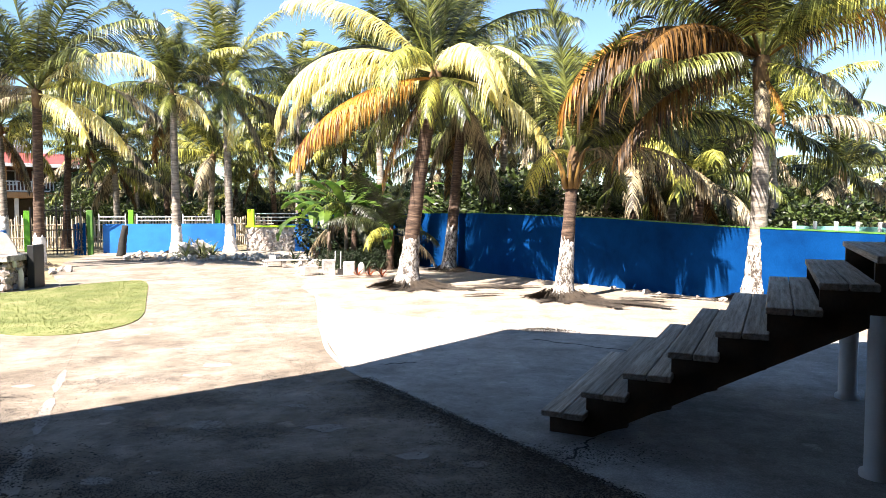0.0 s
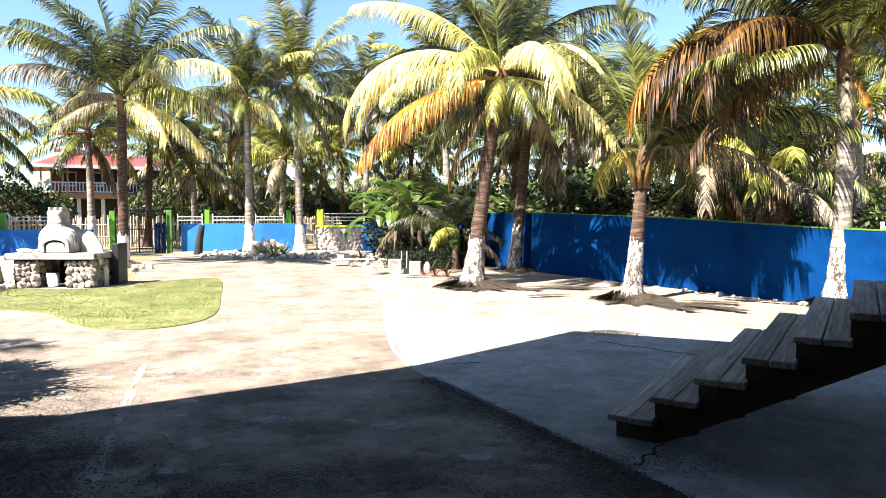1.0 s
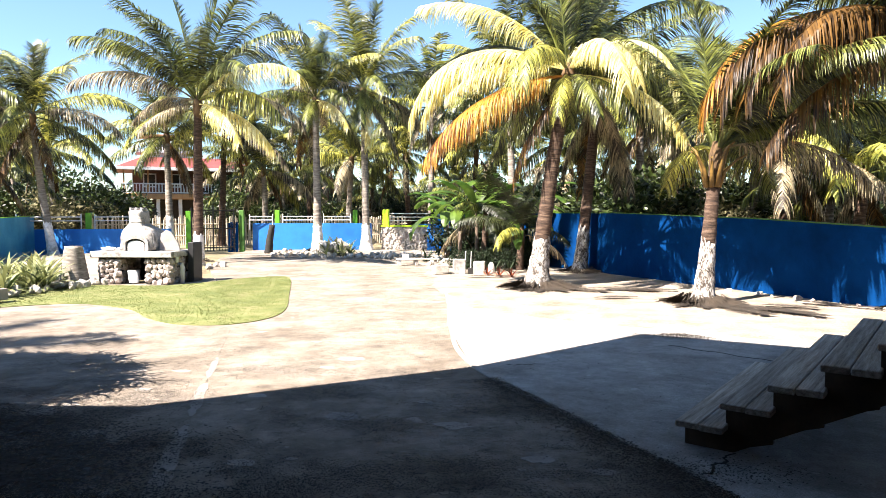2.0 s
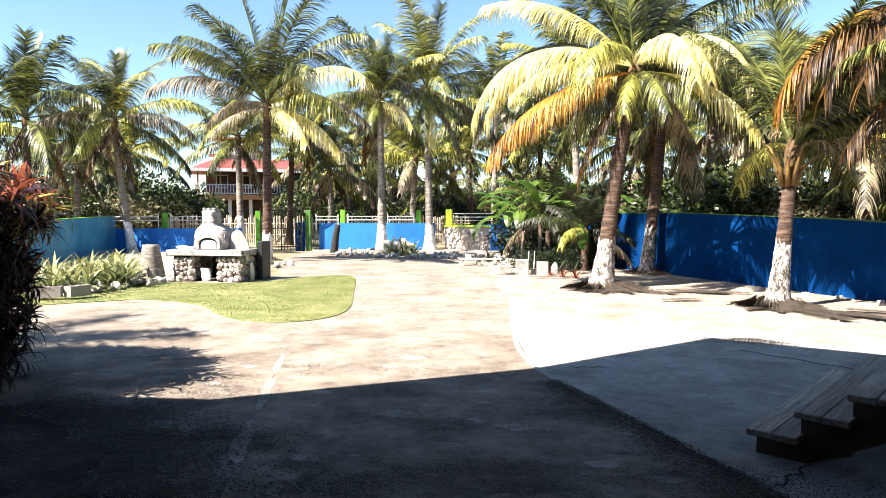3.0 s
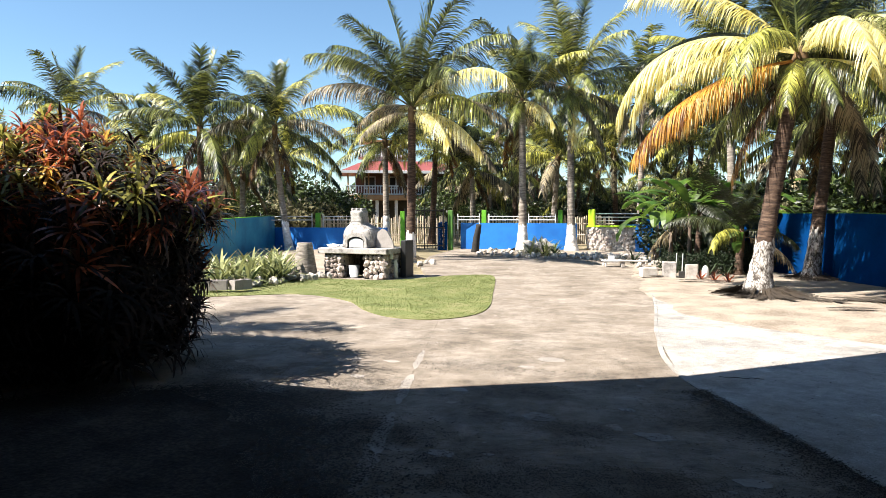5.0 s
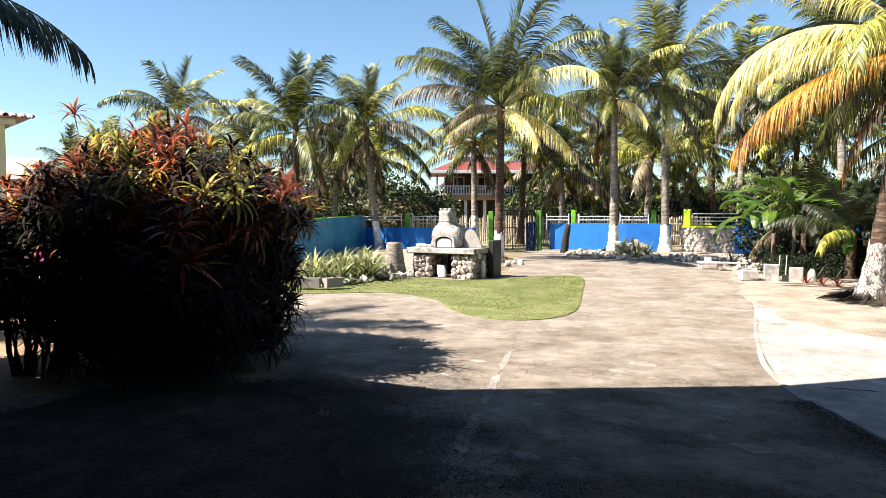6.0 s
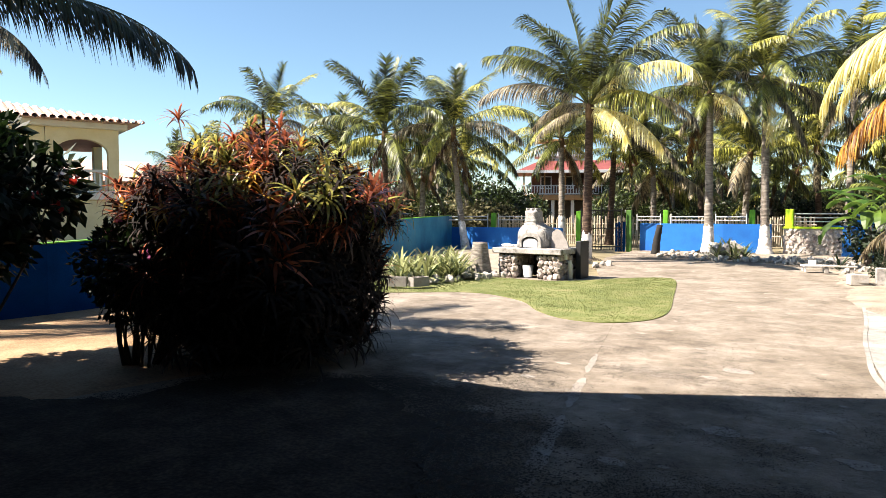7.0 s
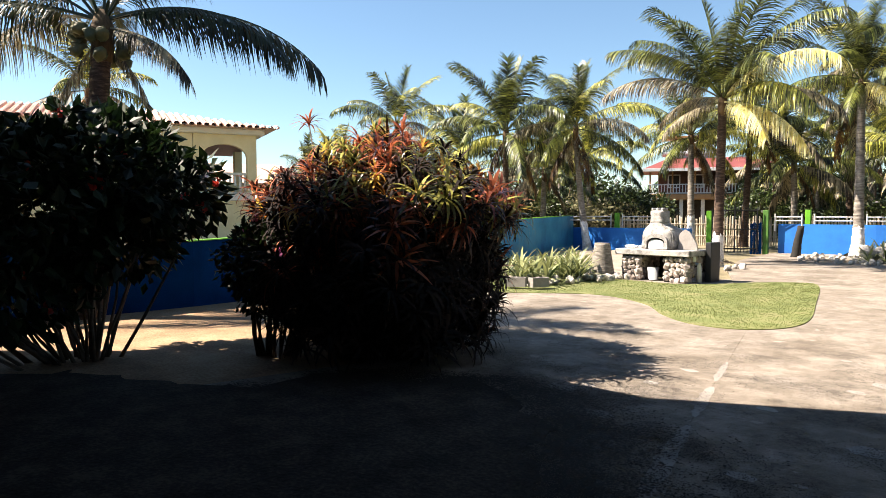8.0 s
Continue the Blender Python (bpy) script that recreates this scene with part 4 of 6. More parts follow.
# ---- plant builders ----
def leaf_cloud(blobs, count, size, seed, shell=0.55, droop=0.25):
    """Vertices and faces of count folded leaves filling ellipsoids (x, y, z, rx, ry, rz)."""
    rg = np.random.RandomState(seed)
    vol = np.array([b[3] * b[4] * b[5] for b in blobs]) ** 0.67
    verts, faces = [], []
    for k in rg.choice(len(blobs), count, p=vol / vol.sum()):
        b = blobs[k]
        u = rg.normal(0, 1, 3)
        u /= np.linalg.norm(u)
        r = shell + (1 - shell) * rg.rand() ** 0.6
        lump = 1 + 0.22 * noise.noise(Vector(u * 2.3) + Vector((k * 3.1, seed, 0)))
        p = np.array(b[:3]) + u * r * lump * np.array(b[3:6])
        d = u * 0.8 + rg.normal(0, 0.6, 3) + np.array([0, 0, -droop])
        d /= np.linalg.norm(d)
        w = np.cross(d, rg.normal(0, 1, 3) + np.array([0, 0, 1.2]))
        w /= np.linalg.norm(w) + 1e-6
        n = np.cross(d, w)
        l = size * rg.uniform(0.65, 1.3)
        i = len(verts)
        verts += [tuple(p), tuple(p + d * l * 0.45 + w * l * 0.27 + n * l * 0.06), tuple(p + d * l), tuple(p + d * l * 0.45 - w * l * 0.27 + n * l * 0.06)]
        faces += [(i, i + 1, i + 2), (i, i + 2, i + 3)]
    return verts, faces


def strap_rosette(name, leaves, length, wide, up, bend, seed, segs=4):
    """A rosette of arching strap leaves round the origin."""
    rg = random.Random(seed)
    verts, faces = [], []
    for i in range(leaves):
        a = i * 2.4 + rg.uniform(-0.3, 0.3)
        e = radians(up + (85 - up) * (1 - (i + 0.5) / leaves) ** 1.3 + rg.uniform(-10, 10))
        l, turn = length * rg.uniform(0.75, 1.15), rg.uniform(0.8, 1.2) * radians(bend)
        p, side = Vector((0, 0, rg.uniform(-0.06, 0.04))), Vector((-math.sin(a), math.cos(a), 0))
        b = len(verts)
        for s in range(segs + 1):
            f = s / segs
            w = wide * (0.35 + 1.3 * f) if f < 0.4 else wide * 0.87 * (1 - ((f - 0.4) / 0.6) ** 1.6) + 0.001
            verts += [tuple(p - side * w), tuple(p + side * w)]
            e2 = e - turn * f
            p = p + Vector((math.cos(a) * math.cos(e2), math.sin(a) * math.cos(e2), math.sin(e2))) * l / segs
        faces += [(b + 2 * s, b + 2 * s + 1, b + 2 * s + 3, b + 2 * s + 2) for s in range(segs)]
    me = bpy.data.meshes.new(name)
    me.from_pydata(verts, [], faces)
    me.update()
    return me


def stems_mesh(name, base_r, tips, parent, material, r=0.02, seed=1):
    """Woody stems from the ground to the tips, in one mesh."""
    rg = random.Random(seed)
    verts, faces = [], []
    for t in tips:
        t = Vector(t)
        b = Vector((t.x * base_r + rg.uniform(-0.08, 0.08), t.y * base_r + rg.uniform(-0.08, 0.08), -0.08))
        mid = (b + t) / 2 + Vector((t.x * 0.12, t.y * 0.12, 0.1))
        pts = [b, (b + mid) / 2 + Vector((rg.uniform(-0.05, 0.05), rg.uniform(-0.05, 0.05), 0)), mid, t]
        v, f = tube(pts, [r * 1.3, r, r * 0.8, r * 0.5], 5)
        n = len(verts)
        verts += v
        faces += [tuple(i + n for i in q) for q in f]
    return sheet(name, verts, faces, material, parent, smooth=True)


def rock_mesh(seed, flat=0.75):
    rg = random.Random(seed)
    bm = bmesh.new()
    bmesh.ops.create_icosphere(bm, subdivisions=1, radius=0.5)
    for v in bm.verts:
        v.co *= rg.uniform(0.78, 1.12)
        v.co.z *= flat
    me = bpy.data.meshes.new("stone")
    bm.to_mesh(me)
    bm.free()
    for p in me.polygons:
        p.use_smooth = False
    return me


ROCKS = {}


def rock(parent, name, p, size, seed, shade, stretch=(1, 1, 1)):
    key = (seed % 7, shade)
    if key not in ROCKS:
        ROCKS[key] = rock_mesh(seed % 7)
        ROCKS[key].materials.append(M[shade])
    m = Matrix.LocRotScale(Vector(p), Euler((seed * 1.1 % 6, seed * 0.7 % 6, seed * 2.3 % 6)) if stretch == (1, 1, 1) else None, Vector(stretch) * size)
    return place_mesh(name, ROCKS[key], None, parent, m=m)


# ---- lawn ----
lawn_ring = smooth_ring([(-4.72, 10.5), (-4.85, 9.35), (-5.6, 9.05), (-6.5, 9.5), (-7.55, 10.4), (-9.0, 10.75), (-10.4, 9.5), (-12.6, 8.2), (-14.0, 8.3), (-12.4, 10.4), (-11.4, 12.2), (-10.8, 13.5), (-9.0, 13.9), (-8.2, 15.6), (-7.5, 16.4), (-6.95, 15.9), (-5.7, 13.0)], 6)
lawn = empty("lawn", pose(0, 0, 0), "patch of mown yellowish green grass beside the driveway", "lawn", kind="stuff")
prism("turf", lawn_ring, -0.05, 0.012, M["turf"], lawn)
rg = np.random.RandomState(4)
verts, faces = [], []
dry = []
while len(faces) < 30000:
    x, y = rg.uniform(-14.0, -4.5), rg.uniform(8.1, 16.5)
    if not inside(x, y, lawn_ring):
        continue
    thin = noise.noise((x * 0.8, y * 0.8, 1.0))
    if rg.rand() < 0.35 * (thin > 0.15):
        continue
    for k in range(2):
        a, h = rg.uniform(0, 6.28), rg.uniform(0.009, 0.022)
        b = len(verts)
        dx, dy, w = math.cos(a) * h * 0.5, math.sin(a) * h * 0.5, 0.008
        verts += [(x - dy * w / h * 2, y + dx * w / h * 2, 0.01), (x + dy * w / h * 2, y - dx * w / h * 2, 0.01), (x + dx, y + dy, 0.01 + h)]
        (dry if thin + 0.25 * noise.noise((x * 3, y * 3, 5)) > 0.12 and k == 0 else faces).append((b, b + 1, b + 2))
sheet("grass_blades", verts, faces, M["grass"], lawn)
sheet("straw_blades", verts, dry, M["straw"], lawn)

earth = smooth_ring([(-6.2, 3.2), (-7.6, 5.2), (-10.2, 6.6), (-12.6, 6.4), (-12.1, 3.8), (-11.2, -1.5), (-8.6, -2.5), (-7.0, 0.4)], 5)
tagged(prism("earth_bed", earth, -0.1, -0.004, M["earth"]), "bare orange earth under the shrubs", "earth", kind="structure")
# ragged dark sheet over the concrete, laid as painted shade
painted_shade = smooth_ring([(-2.2, 1.0), (-2.8, 2.9), (-3.6, 3.85), (-4.8, 4.3), (-5.9, 3.6), (-6.3, 2.2), (-7.9, 1.0), (-9.0, -1.6), (-4.8, -2.0), (-2.6, -1.6)], 14)
painted_shade = [(x + 0.28 * noise.noise((x * 2.1, y * 2.1, 1)) + 0.12 * noise.noise((x * 7, y * 7, 4)), y + 0.28 * noise.noise((x * 2.1, y * 2.1, 11)) + 0.12 * noise.noise((x * 7, y * 7, 14))) for x, y in painted_shade]
tagged(prism("shade_sheet", painted_shade, -0.05, 0.008, M["painted_shade"]), "ragged near-black sheet of painted shade in front of the shrubs", "soil", kind="structure")
bed = smooth_ring([(-10.9, 15.1), (-11.5, 12.6), (-12.9, 10.8), (-14.6, 10.6), (-17.2, 16.5), (-19.6, 21.9), (-16.4, 24.8), (-15.0, 22.8), (-12.6, 19.5), (-10.6, 17.5)], 5)
tagged(prism("planting_bed", bed, -0.1, 0.06, M["sand"]), "raised sandy planting bed edged with pale stones", "bed", kind="structure")
bed2 = smooth_ring([(-4.0, 18.6), (-5.0, 22.4), (-7.0, 24.3), (-9.6, 24.9), (-11.7, 25.2), (-12.6, 27.6), (-9.0, 28.7), (-6.2, 28.6), (-3.6, 25.0), (-3.0, 21.0)], 5)
tagged(prism("stone_bed", bed2, -0.1, 0.03, M["sand"]), "pale gravel bed along the far wall", "bed", kind="structure")

# ---- wooden stairs ----
stairs = empty("wooden_stairs", pose(0.72, 4.95, 0, 0, 0, -26), "open wooden stairs with grey weathered double-plank treads", "stairs")
RUN, RISE, WIDE = 0.296, 0.17, 2.35
for i in range(12):
    z = RISE * (i + 1) + 0.03
    for k in range(2):
        rg2 = random.Random(i * 2 + k)
        boxed("tread_plank", (i * RUN + k * 0.165 - 0.01, rg2.uniform(-0.012, 0.012), z - 0.045, i * RUN + k * 0.165 + 0.148, WIDE + rg2.uniform(-0.02, 0.02), z + rg2.uniform(-0.003, 0.003)), M["wood"], stairs, 0.006)
for y0 in (0.14, WIDE - 0.2):
    v = [(0.02, 0, 0.0), (0.34, 0, 0.0), (12 * RUN, 0, 12 * RISE - 0.28), (12 * RUN, 0, 12 * RISE - 0.02), (0.30, 0, RISE - 0.02), (0.02, 0, RISE - 0.02)]
    bm = bmesh.new()
    f = bm.faces.new([bm.verts.new((x, y0, z)) for x, _, z in v])
    for g in bmesh.ops.extrude_face_region(bm, geom=[f])["geom"]:
        if isinstance(g, bmesh.types.BMVert):
            g.co.y += 0.06
    part("stringer", bm, M["wood_dark"], stairs, "dark stained stringer")
    # saw-tooth brackets that carry the treads
    for i in range(1, 12):
        bm = bmesh.new()
        f = bm.faces.new([bm.verts.new((x, y0, z)) for x, z in ((i * RUN, RISE * (i + 1) - 0.018), (i * RUN + 0.30, RISE * (i + 1) - 0.018), (i * RUN + 0.30, RISE * i - 0.06), (i * RUN, RISE * i - 0.16))])
        for g in bmesh.ops.extrude_face_region(bm, geom=[f])["geom"]:
            if isinstance(g, bmesh.types.BMVert):
                g.co.y += 0.05
        part("bracket", bm, M["wood_dark"], stairs)
for x, y in ((2.12, 0.17), (2.12, WIDE - 0.17)):
    v, f = tube([(x, y, -0.05), (x, y, 0.04), (x, y, 0.05), (x, y, x / RUN * RISE - 0.2)], [0.10, 0.10, 0.075, 0.075], 14)
    sheet("stair_post", v, f, M["white"], stairs, "white painted round post", True)
boxed("riser_board", (0.03, 0.15, 0.0, 0.06, WIDE - 0.15, RISE - 0.03), M["wood_dark"], stairs, 0.004)

# ---- outdoor oven ----
oven = empty("outdoor_oven", pose(-9.93, 13.94, 0, 0, 0, 7), "outdoor clay oven on a concrete table with river-stone piers", "oven")
for x0, x1 in ((-0.88, -0.34), (0.24, 0.88)):
    boxed("pier_core", (x0 + 0.04, 0.05, 0, x1 - 0.04, 1.05, 0.62), M["soot"], oven, 0.01)
    rg2 = random.Random(int(x0 * 100))
    for face in range(4):
        z = 0.08
        while z < 0.62:
            span = (x1 - x0) if face % 2 == 0 else 1.1
            u = 0.05
            while u < span:
                w = rg2.uniform(0.10, 0.17)
                c = min(u + w / 2, span - 0.05)
                p = {0: (x0 + c, 0.07, z), 1: (x1 - 0.07, c, z), 2: (x0 + c, 1.03, z), 3: (x0 + 0.07, c, z)}[face]
                rock(oven, "stone", (p[0], p[1], min(p[2] + rg2.uniform(-0.04, 0.04), 0.53)), w * 1.45, rg2.randrange(99), "stone")
                u += w * 0.95
            z += 0.118
boxed("back_wall", (-0.86, 0.98, 0, 0.86, 1.08, 0.62), M["soot"], oven)
boxed("table_slab", (-0.98, -0.06, 0.622, 0.96, 1.16, 0.76), M["cement"], oven, 0.015)
# oven body: upright walls, hipped shoulders and a rough square chimney
def loft(name, rings, material, parent, label, bevel, rough, seed):
    bm = bmesh.new()
    loops = [[bm.verts.new(c) for c in ((a, b, z), (d, b, z), (d, e, z), (a, e, z))] for a, b, z, d, e in rings]
    for r0, r1 in zip(loops, loops[1:]):
        for k in range(4):
            bm.faces.new((r0[k], r0[(k + 1) % 4], r1[(k + 1) % 4], r1[k]))
    bm.faces.new(loops[0][::-1]), bm.faces.new(loops[-1])
    bmesh.ops.bevel(bm, geom=list(bm.edges), offset=bevel, segments=2, affect="EDGES")
    bmesh.ops.subdivide_edges(bm, edges=list(bm.edges), cuts=2, use_grid_fill=True)
    for v in bm.verts:
        v.co += rough * Vector((noise.noise(v.co * 9 + Vector((seed, 0, 0))), noise.noise(v.co * 9 + Vector((0, seed, 5))), 0.6 * noise.noise(v.co * 9 + Vector((0, 3, seed)))))
    return part(name, bm, material, parent, label, True)


loft("oven_body", [(-0.42, 0.20, 0.765, 0.40, 0.98), (-0.40, 0.21, 1.08, 0.39, 0.96), (-0.37, 0.24, 1.22, 0.33, 0.92), (-0.26, 0.30, 1.36, 0.10, 0.74), (-0.24, 0.31, 1.42, 0.08, 0.70)], M["cement"], oven, "rough plastered oven body with sloping shoulders", 0.02, 0.03, 1)
loft("chimney", [(-0.25, 0.31, 1.38, 0.09, 0.68), (-0.24, 0.32, 1.55, 0.08, 0.67), (-0.25, 0.32, 1.70, 0.08, 0.66)], M["cement"], oven, "rough cement chimney", 0.018, 0.03, 4)
for x0 in (-0.24, -0.11, 0.01):
    loft("chimney_tooth", [(x0, 0.35, 1.68, x0 + 0.07, 0.62), (x0 + 0.005, 0.36, 1.765, x0 + 0.062, 0.60)], M["cement"], oven, "", 0.008, 0.012, x0)
bm = bmesh.new()
rim = [(-0.31, 0.775)] + [(0.0 + 0.31 * math.cos(a), 0.775 + 0.16 + 0.21 * math.sin(a)) for a in [math.pi - math.pi * k / 14 for k in range(15)]] + [(0.31, 0.775)]
mouth = [(0.235, 0.775)] + [(0.235 * math.cos(a), 0.775 + 0.15 + 0.12 * math.sin(a)) for a in [math.pi * k / 14 for k in range(15)]] + [(-0.235, 0.775)]
f = bm.faces.new([bm.verts.new((x, 0.13, z)) for x, z in rim + mouth])
for g in bmesh.ops.extrude_face_region(bm, geom=[f])["geom"]:
    if isinstance(g, bmesh.types.BMVert):
        g.co.y = 0.26
part("oven_arch", bm, M["cement"], oven, "raised plaster arch round the mouth")
for name, y0, y1, mat, lab, k in (("mouth_recess", 0.19, 0.215, "soot", "sooty recess of the mouth", 1.0), ("oven_door", 0.165, 0.188, "white", "pale oven door", 0.84)):
    bm = bmesh.new()
    f = bm.faces.new([bm.verts.new((x * k, y0, 0.776 + (z - 0.775) * k)) for x, z in mouth])
    for g in bmesh.ops.extrude_face_region(bm, geom=[f])["geom"]:
        if isinstance(g, bmesh.types.BMVert):
            g.co.y = y1
    part(name, bm, M[mat], oven, lab)
boxed("black_panel", (0.975, 0.72, 0.0, 1.12, 1.2, 0.94), M["black"], oven, 0.012, "matte black metal panel")
v, f = tube([(1.01, 0.36, 0), (1.01, 0.36, 0.38), (1.0, 0.33, 0.45), (0.93, 0.30, 0.47)], [0.055] * 4, 12)
sheet("drain_pipe", v, f, M["pvc"], oven, "grey plastic pipe", True)
v, f = tube([(0.95, 0.22, 0.5), (0.95, 0.22, 0.62), (0.90, 0.22, 0.66)], [0.04] * 3, 12)
sheet("drain_pipe", v, f, M["pvc"], oven, "grey plastic pipe", True)
v, f = tube([(0, 0, 0), (0, 0, 0.30), (0, 0, 0.30), (0, 0, 0.02)], [0.11, 0.14, 0.128, 0.10], 18, False)
bucket = tagged(sheet("bucket", v, f + [tuple(range(18))], M["bucket"], None, smooth=True), "grey plastic bucket under the oven table", "bucket")
bucket.matrix_basis = pose(-10.05, 14.15, 0.024)
# rough slab leaning on the oven's side
bm = bmesh.new()
f = bm.faces.new([bm.verts.new((x, 0, z)) for x, z in ((-0.20, 0), (0.28, 0), (0.24, 0.16), (0.06, 0.44), (-0.06, 0.50), (-0.18, 0.40))])
for g in bmesh.ops.extrude_face_region(bm, geom=[f])["geom"]:
    if isinstance(g, bmesh.types.BMVert):
        g.co.y += 0.06
bmesh.ops.bevel(bm, geom=list(bm.edges), offset=0.012, segments=1, affect="EDGES")
tagged(part("leaning_slab", bm, M["mortar"]), "rough grey stone slab leaning beside the oven", "slab").matrix_basis = pose(-9.34, 14.42, 0.76, -10, 0, 14)
for dx, dy, sx, rz in ((0.16, 0.32, 0.34, 10), (0.40, 0.48, 0.26, 40)):
    ob = rock(None, "pale_stone", (-9.93 - 0.98 + dx, 13.9 + dy, 0.80), sx, int(rz), "whitewash", (1.2, 0.8, 0.45))
    tagged(ob, "flat whitened stone lying on the oven table", "stone")

# cut palm stump
v, f = [], []
path = [Vector((0, 0, -0.12 + i * 0.06)) for i in range(18)]
v, f = tube(path, [0.42 - 0.20 * (i / 17) ** 0.85 + (0.006 if i % 2 else -0.004) for i in range(18)], 18)
stump = tagged(sheet("palm_stump", v, f, M["bark_pale"], smooth=True), "tapered cut palm stump with ringed grey bark", "stump")
stump.matrix_basis = pose(*at(39.4, 17.6), 0.06) @ Matrix.Diagonal((0.84, 0.84, 0.92, 1))
v, f = tube([Vector((0.022 * i + 0.01 * math.sin(i), 0, -0.1 + i * 0.14)) for i in range(10)], [0.17 - 0.007 * i + 0.008 * (i % 2) for i in range(10)], 14)
s2 = tagged(sheet("palm_stump", v, f, M["soot"], smooth=True), "dark burnt palm stump in front of the low wall", "stump")
s2.matrix_basis = pose(*at(25.4, 28.6), 0.0)

# ---- shrubs near the house ----
def cordyline(x, y, rx, ry, top, seed):
    """Many leaning canes, each with a drooping head of strap leaves, over a dome that is broad at the shoulder and flat on top."""
    th = empty("cordyline_shrub", pose(x, y, -0.03), "dense red and orange cordyline shrub, shade painted into its lower leaves, brighter on top", "shrub")
    rg2 = random.Random(seed)
    kinds = {s: [strap_rosette("leaf_rosette", 26, 0.37, 0.0185, 8, 66 + 16 * k, 60 + k, 5) for k in range(4)] for s in ("cord_red", "cord_shaded", "cord_gold", "cord_green")}
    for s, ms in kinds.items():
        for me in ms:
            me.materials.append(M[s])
    tips = []
    n = 520
    for i in range(n):
        u = (i + 0.5) / n
        a = i * 2.39996
        h = u ** 0.8
        r = (0.78 + 0.22 * math.sin(math.pi * min(1, h / 0.75))) if h < 0.62 else math.sqrt(max(0.0, 1 - ((h - 0.62) / 0.38) ** 2.2))
        lump = noise.noise((2.6 * math.cos(a), 2.6 * math.sin(a), 3.4 * h))
        r *= rg2.uniform(0.86, 1.02) * (1 + 0.22 * lump)
        if i % 5 == 0:
            r *= rg2.uniform(0.3, 0.8)
        z = 0.16 + (top - 0.42) * h * rg2.uniform(0.93, 1.05) * (1 + 0.12 * noise.noise((3.1 * math.cos(a), 3.1 * math.sin(a), 9)))
        px, py = rx * r * math.cos(a), ry * r * math.sin(a)
        tips.append((px, py, z))
        # below 1.45 m nearly all heads take the near-black copy, as painted shade
        hue = "cord_shaded" if rg2.random() < (0.92 if z < 1.45 else 0.3) else rg2.choice(("cord_gold", "cord_green", "cord_green", "cord_red", "cord_red", "cord_red") if z > 1.55 else ("cord_red",))
        tilt = 40 * min(r, 1) * (1 if h < 0.75 else 0.6)
        m = Matrix.LocRotScale(Vector((px, py, z)), Euler((radians(-tilt * math.sin(a)), radians(tilt * math.cos(a)), 0)), Vector((1, 1, 1)) * rg2.uniform(0.7, 1.2)) @ Euler((0, 0, rg2.uniform(0, 6.28))).to_matrix().to_4x4()
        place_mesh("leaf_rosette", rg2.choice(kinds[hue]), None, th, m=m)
    for tall in ((-rx * 0.62, -ry * 0.35, top + 0.12), (-rx * 0.18, ry * 0.1, top - 0.02), (rx * 0.45, -ry * 0.1, top - 0.1)):
        place_mesh("leaf_rosette", kinds["cord_red"][0], None, th, m=Matrix.LocRotScale(Vector(tall), None, Vector((0.75, 0.75, 0.75))))
        tips.append(tall)
    stems_mesh("woody_core", 0.32, tips, th, M["branch"], 0.014, seed)
    return th


cordyline(-6.88, 4.42, 1.5, 1.34, 2.66, 2)


def leafy_shrub(name, x, y, blobs, count, size, shade, label, flowers, fmat, seed, stems):
    th = empty(name, pose(x, y, -0.03), label, "shrub")
    v, f = leaf_cloud(blobs, count, size, seed)
    sheet("foliage", v, f, M[shade], th)
    rg2 = random.Random(seed)
    tips = []
    for i in range(stems):
        b = rg2.choice(blobs)
        tips.append((b[0] + rg2.uniform(-0.7, 0.7) * b[3], b[1] + rg2.uniform(-0.7, 0.7) * b[4], b[2] + rg2.uniform(-0.3, 0.5) * b[5]))
    stems_mesh("woody_core", 0.25, tips, th, M["branch"], 0.017, seed)
    me = strap_rosette("flower", 6, 0.075, 0.03, 10, 50, 9, 2)
    me.materials.append(M[fmat])
    for i in range(flowers):
        b = rg2.choice(blobs)
        w, e = rg2.uniform(0, 6.28), rg2.uniform(-0.5, 1.3)
        p = Vector((b[0] + b[3] * math.cos(w) * math.cos(e), b[1] + b[4] * math.sin(w) * math.cos(e), b[2] + b[5] * math.sin(e)))
        place_mesh("flower", me, None, th, m=Matrix.LocRotScale(p, Euler((rg2.uniform(-1, 1), rg2.uniform(-1, 1), 0)), Vector((1, 1, 1)) * rg2.uniform(0.7, 1.2)))
    return th


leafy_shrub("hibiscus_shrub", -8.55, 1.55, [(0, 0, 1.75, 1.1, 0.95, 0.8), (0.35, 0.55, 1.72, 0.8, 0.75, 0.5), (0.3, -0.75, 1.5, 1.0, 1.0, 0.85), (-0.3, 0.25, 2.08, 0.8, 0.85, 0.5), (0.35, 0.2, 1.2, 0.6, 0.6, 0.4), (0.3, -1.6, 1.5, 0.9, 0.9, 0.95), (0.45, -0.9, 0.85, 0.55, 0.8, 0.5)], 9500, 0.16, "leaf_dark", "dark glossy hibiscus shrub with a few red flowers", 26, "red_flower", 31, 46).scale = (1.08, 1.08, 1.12)
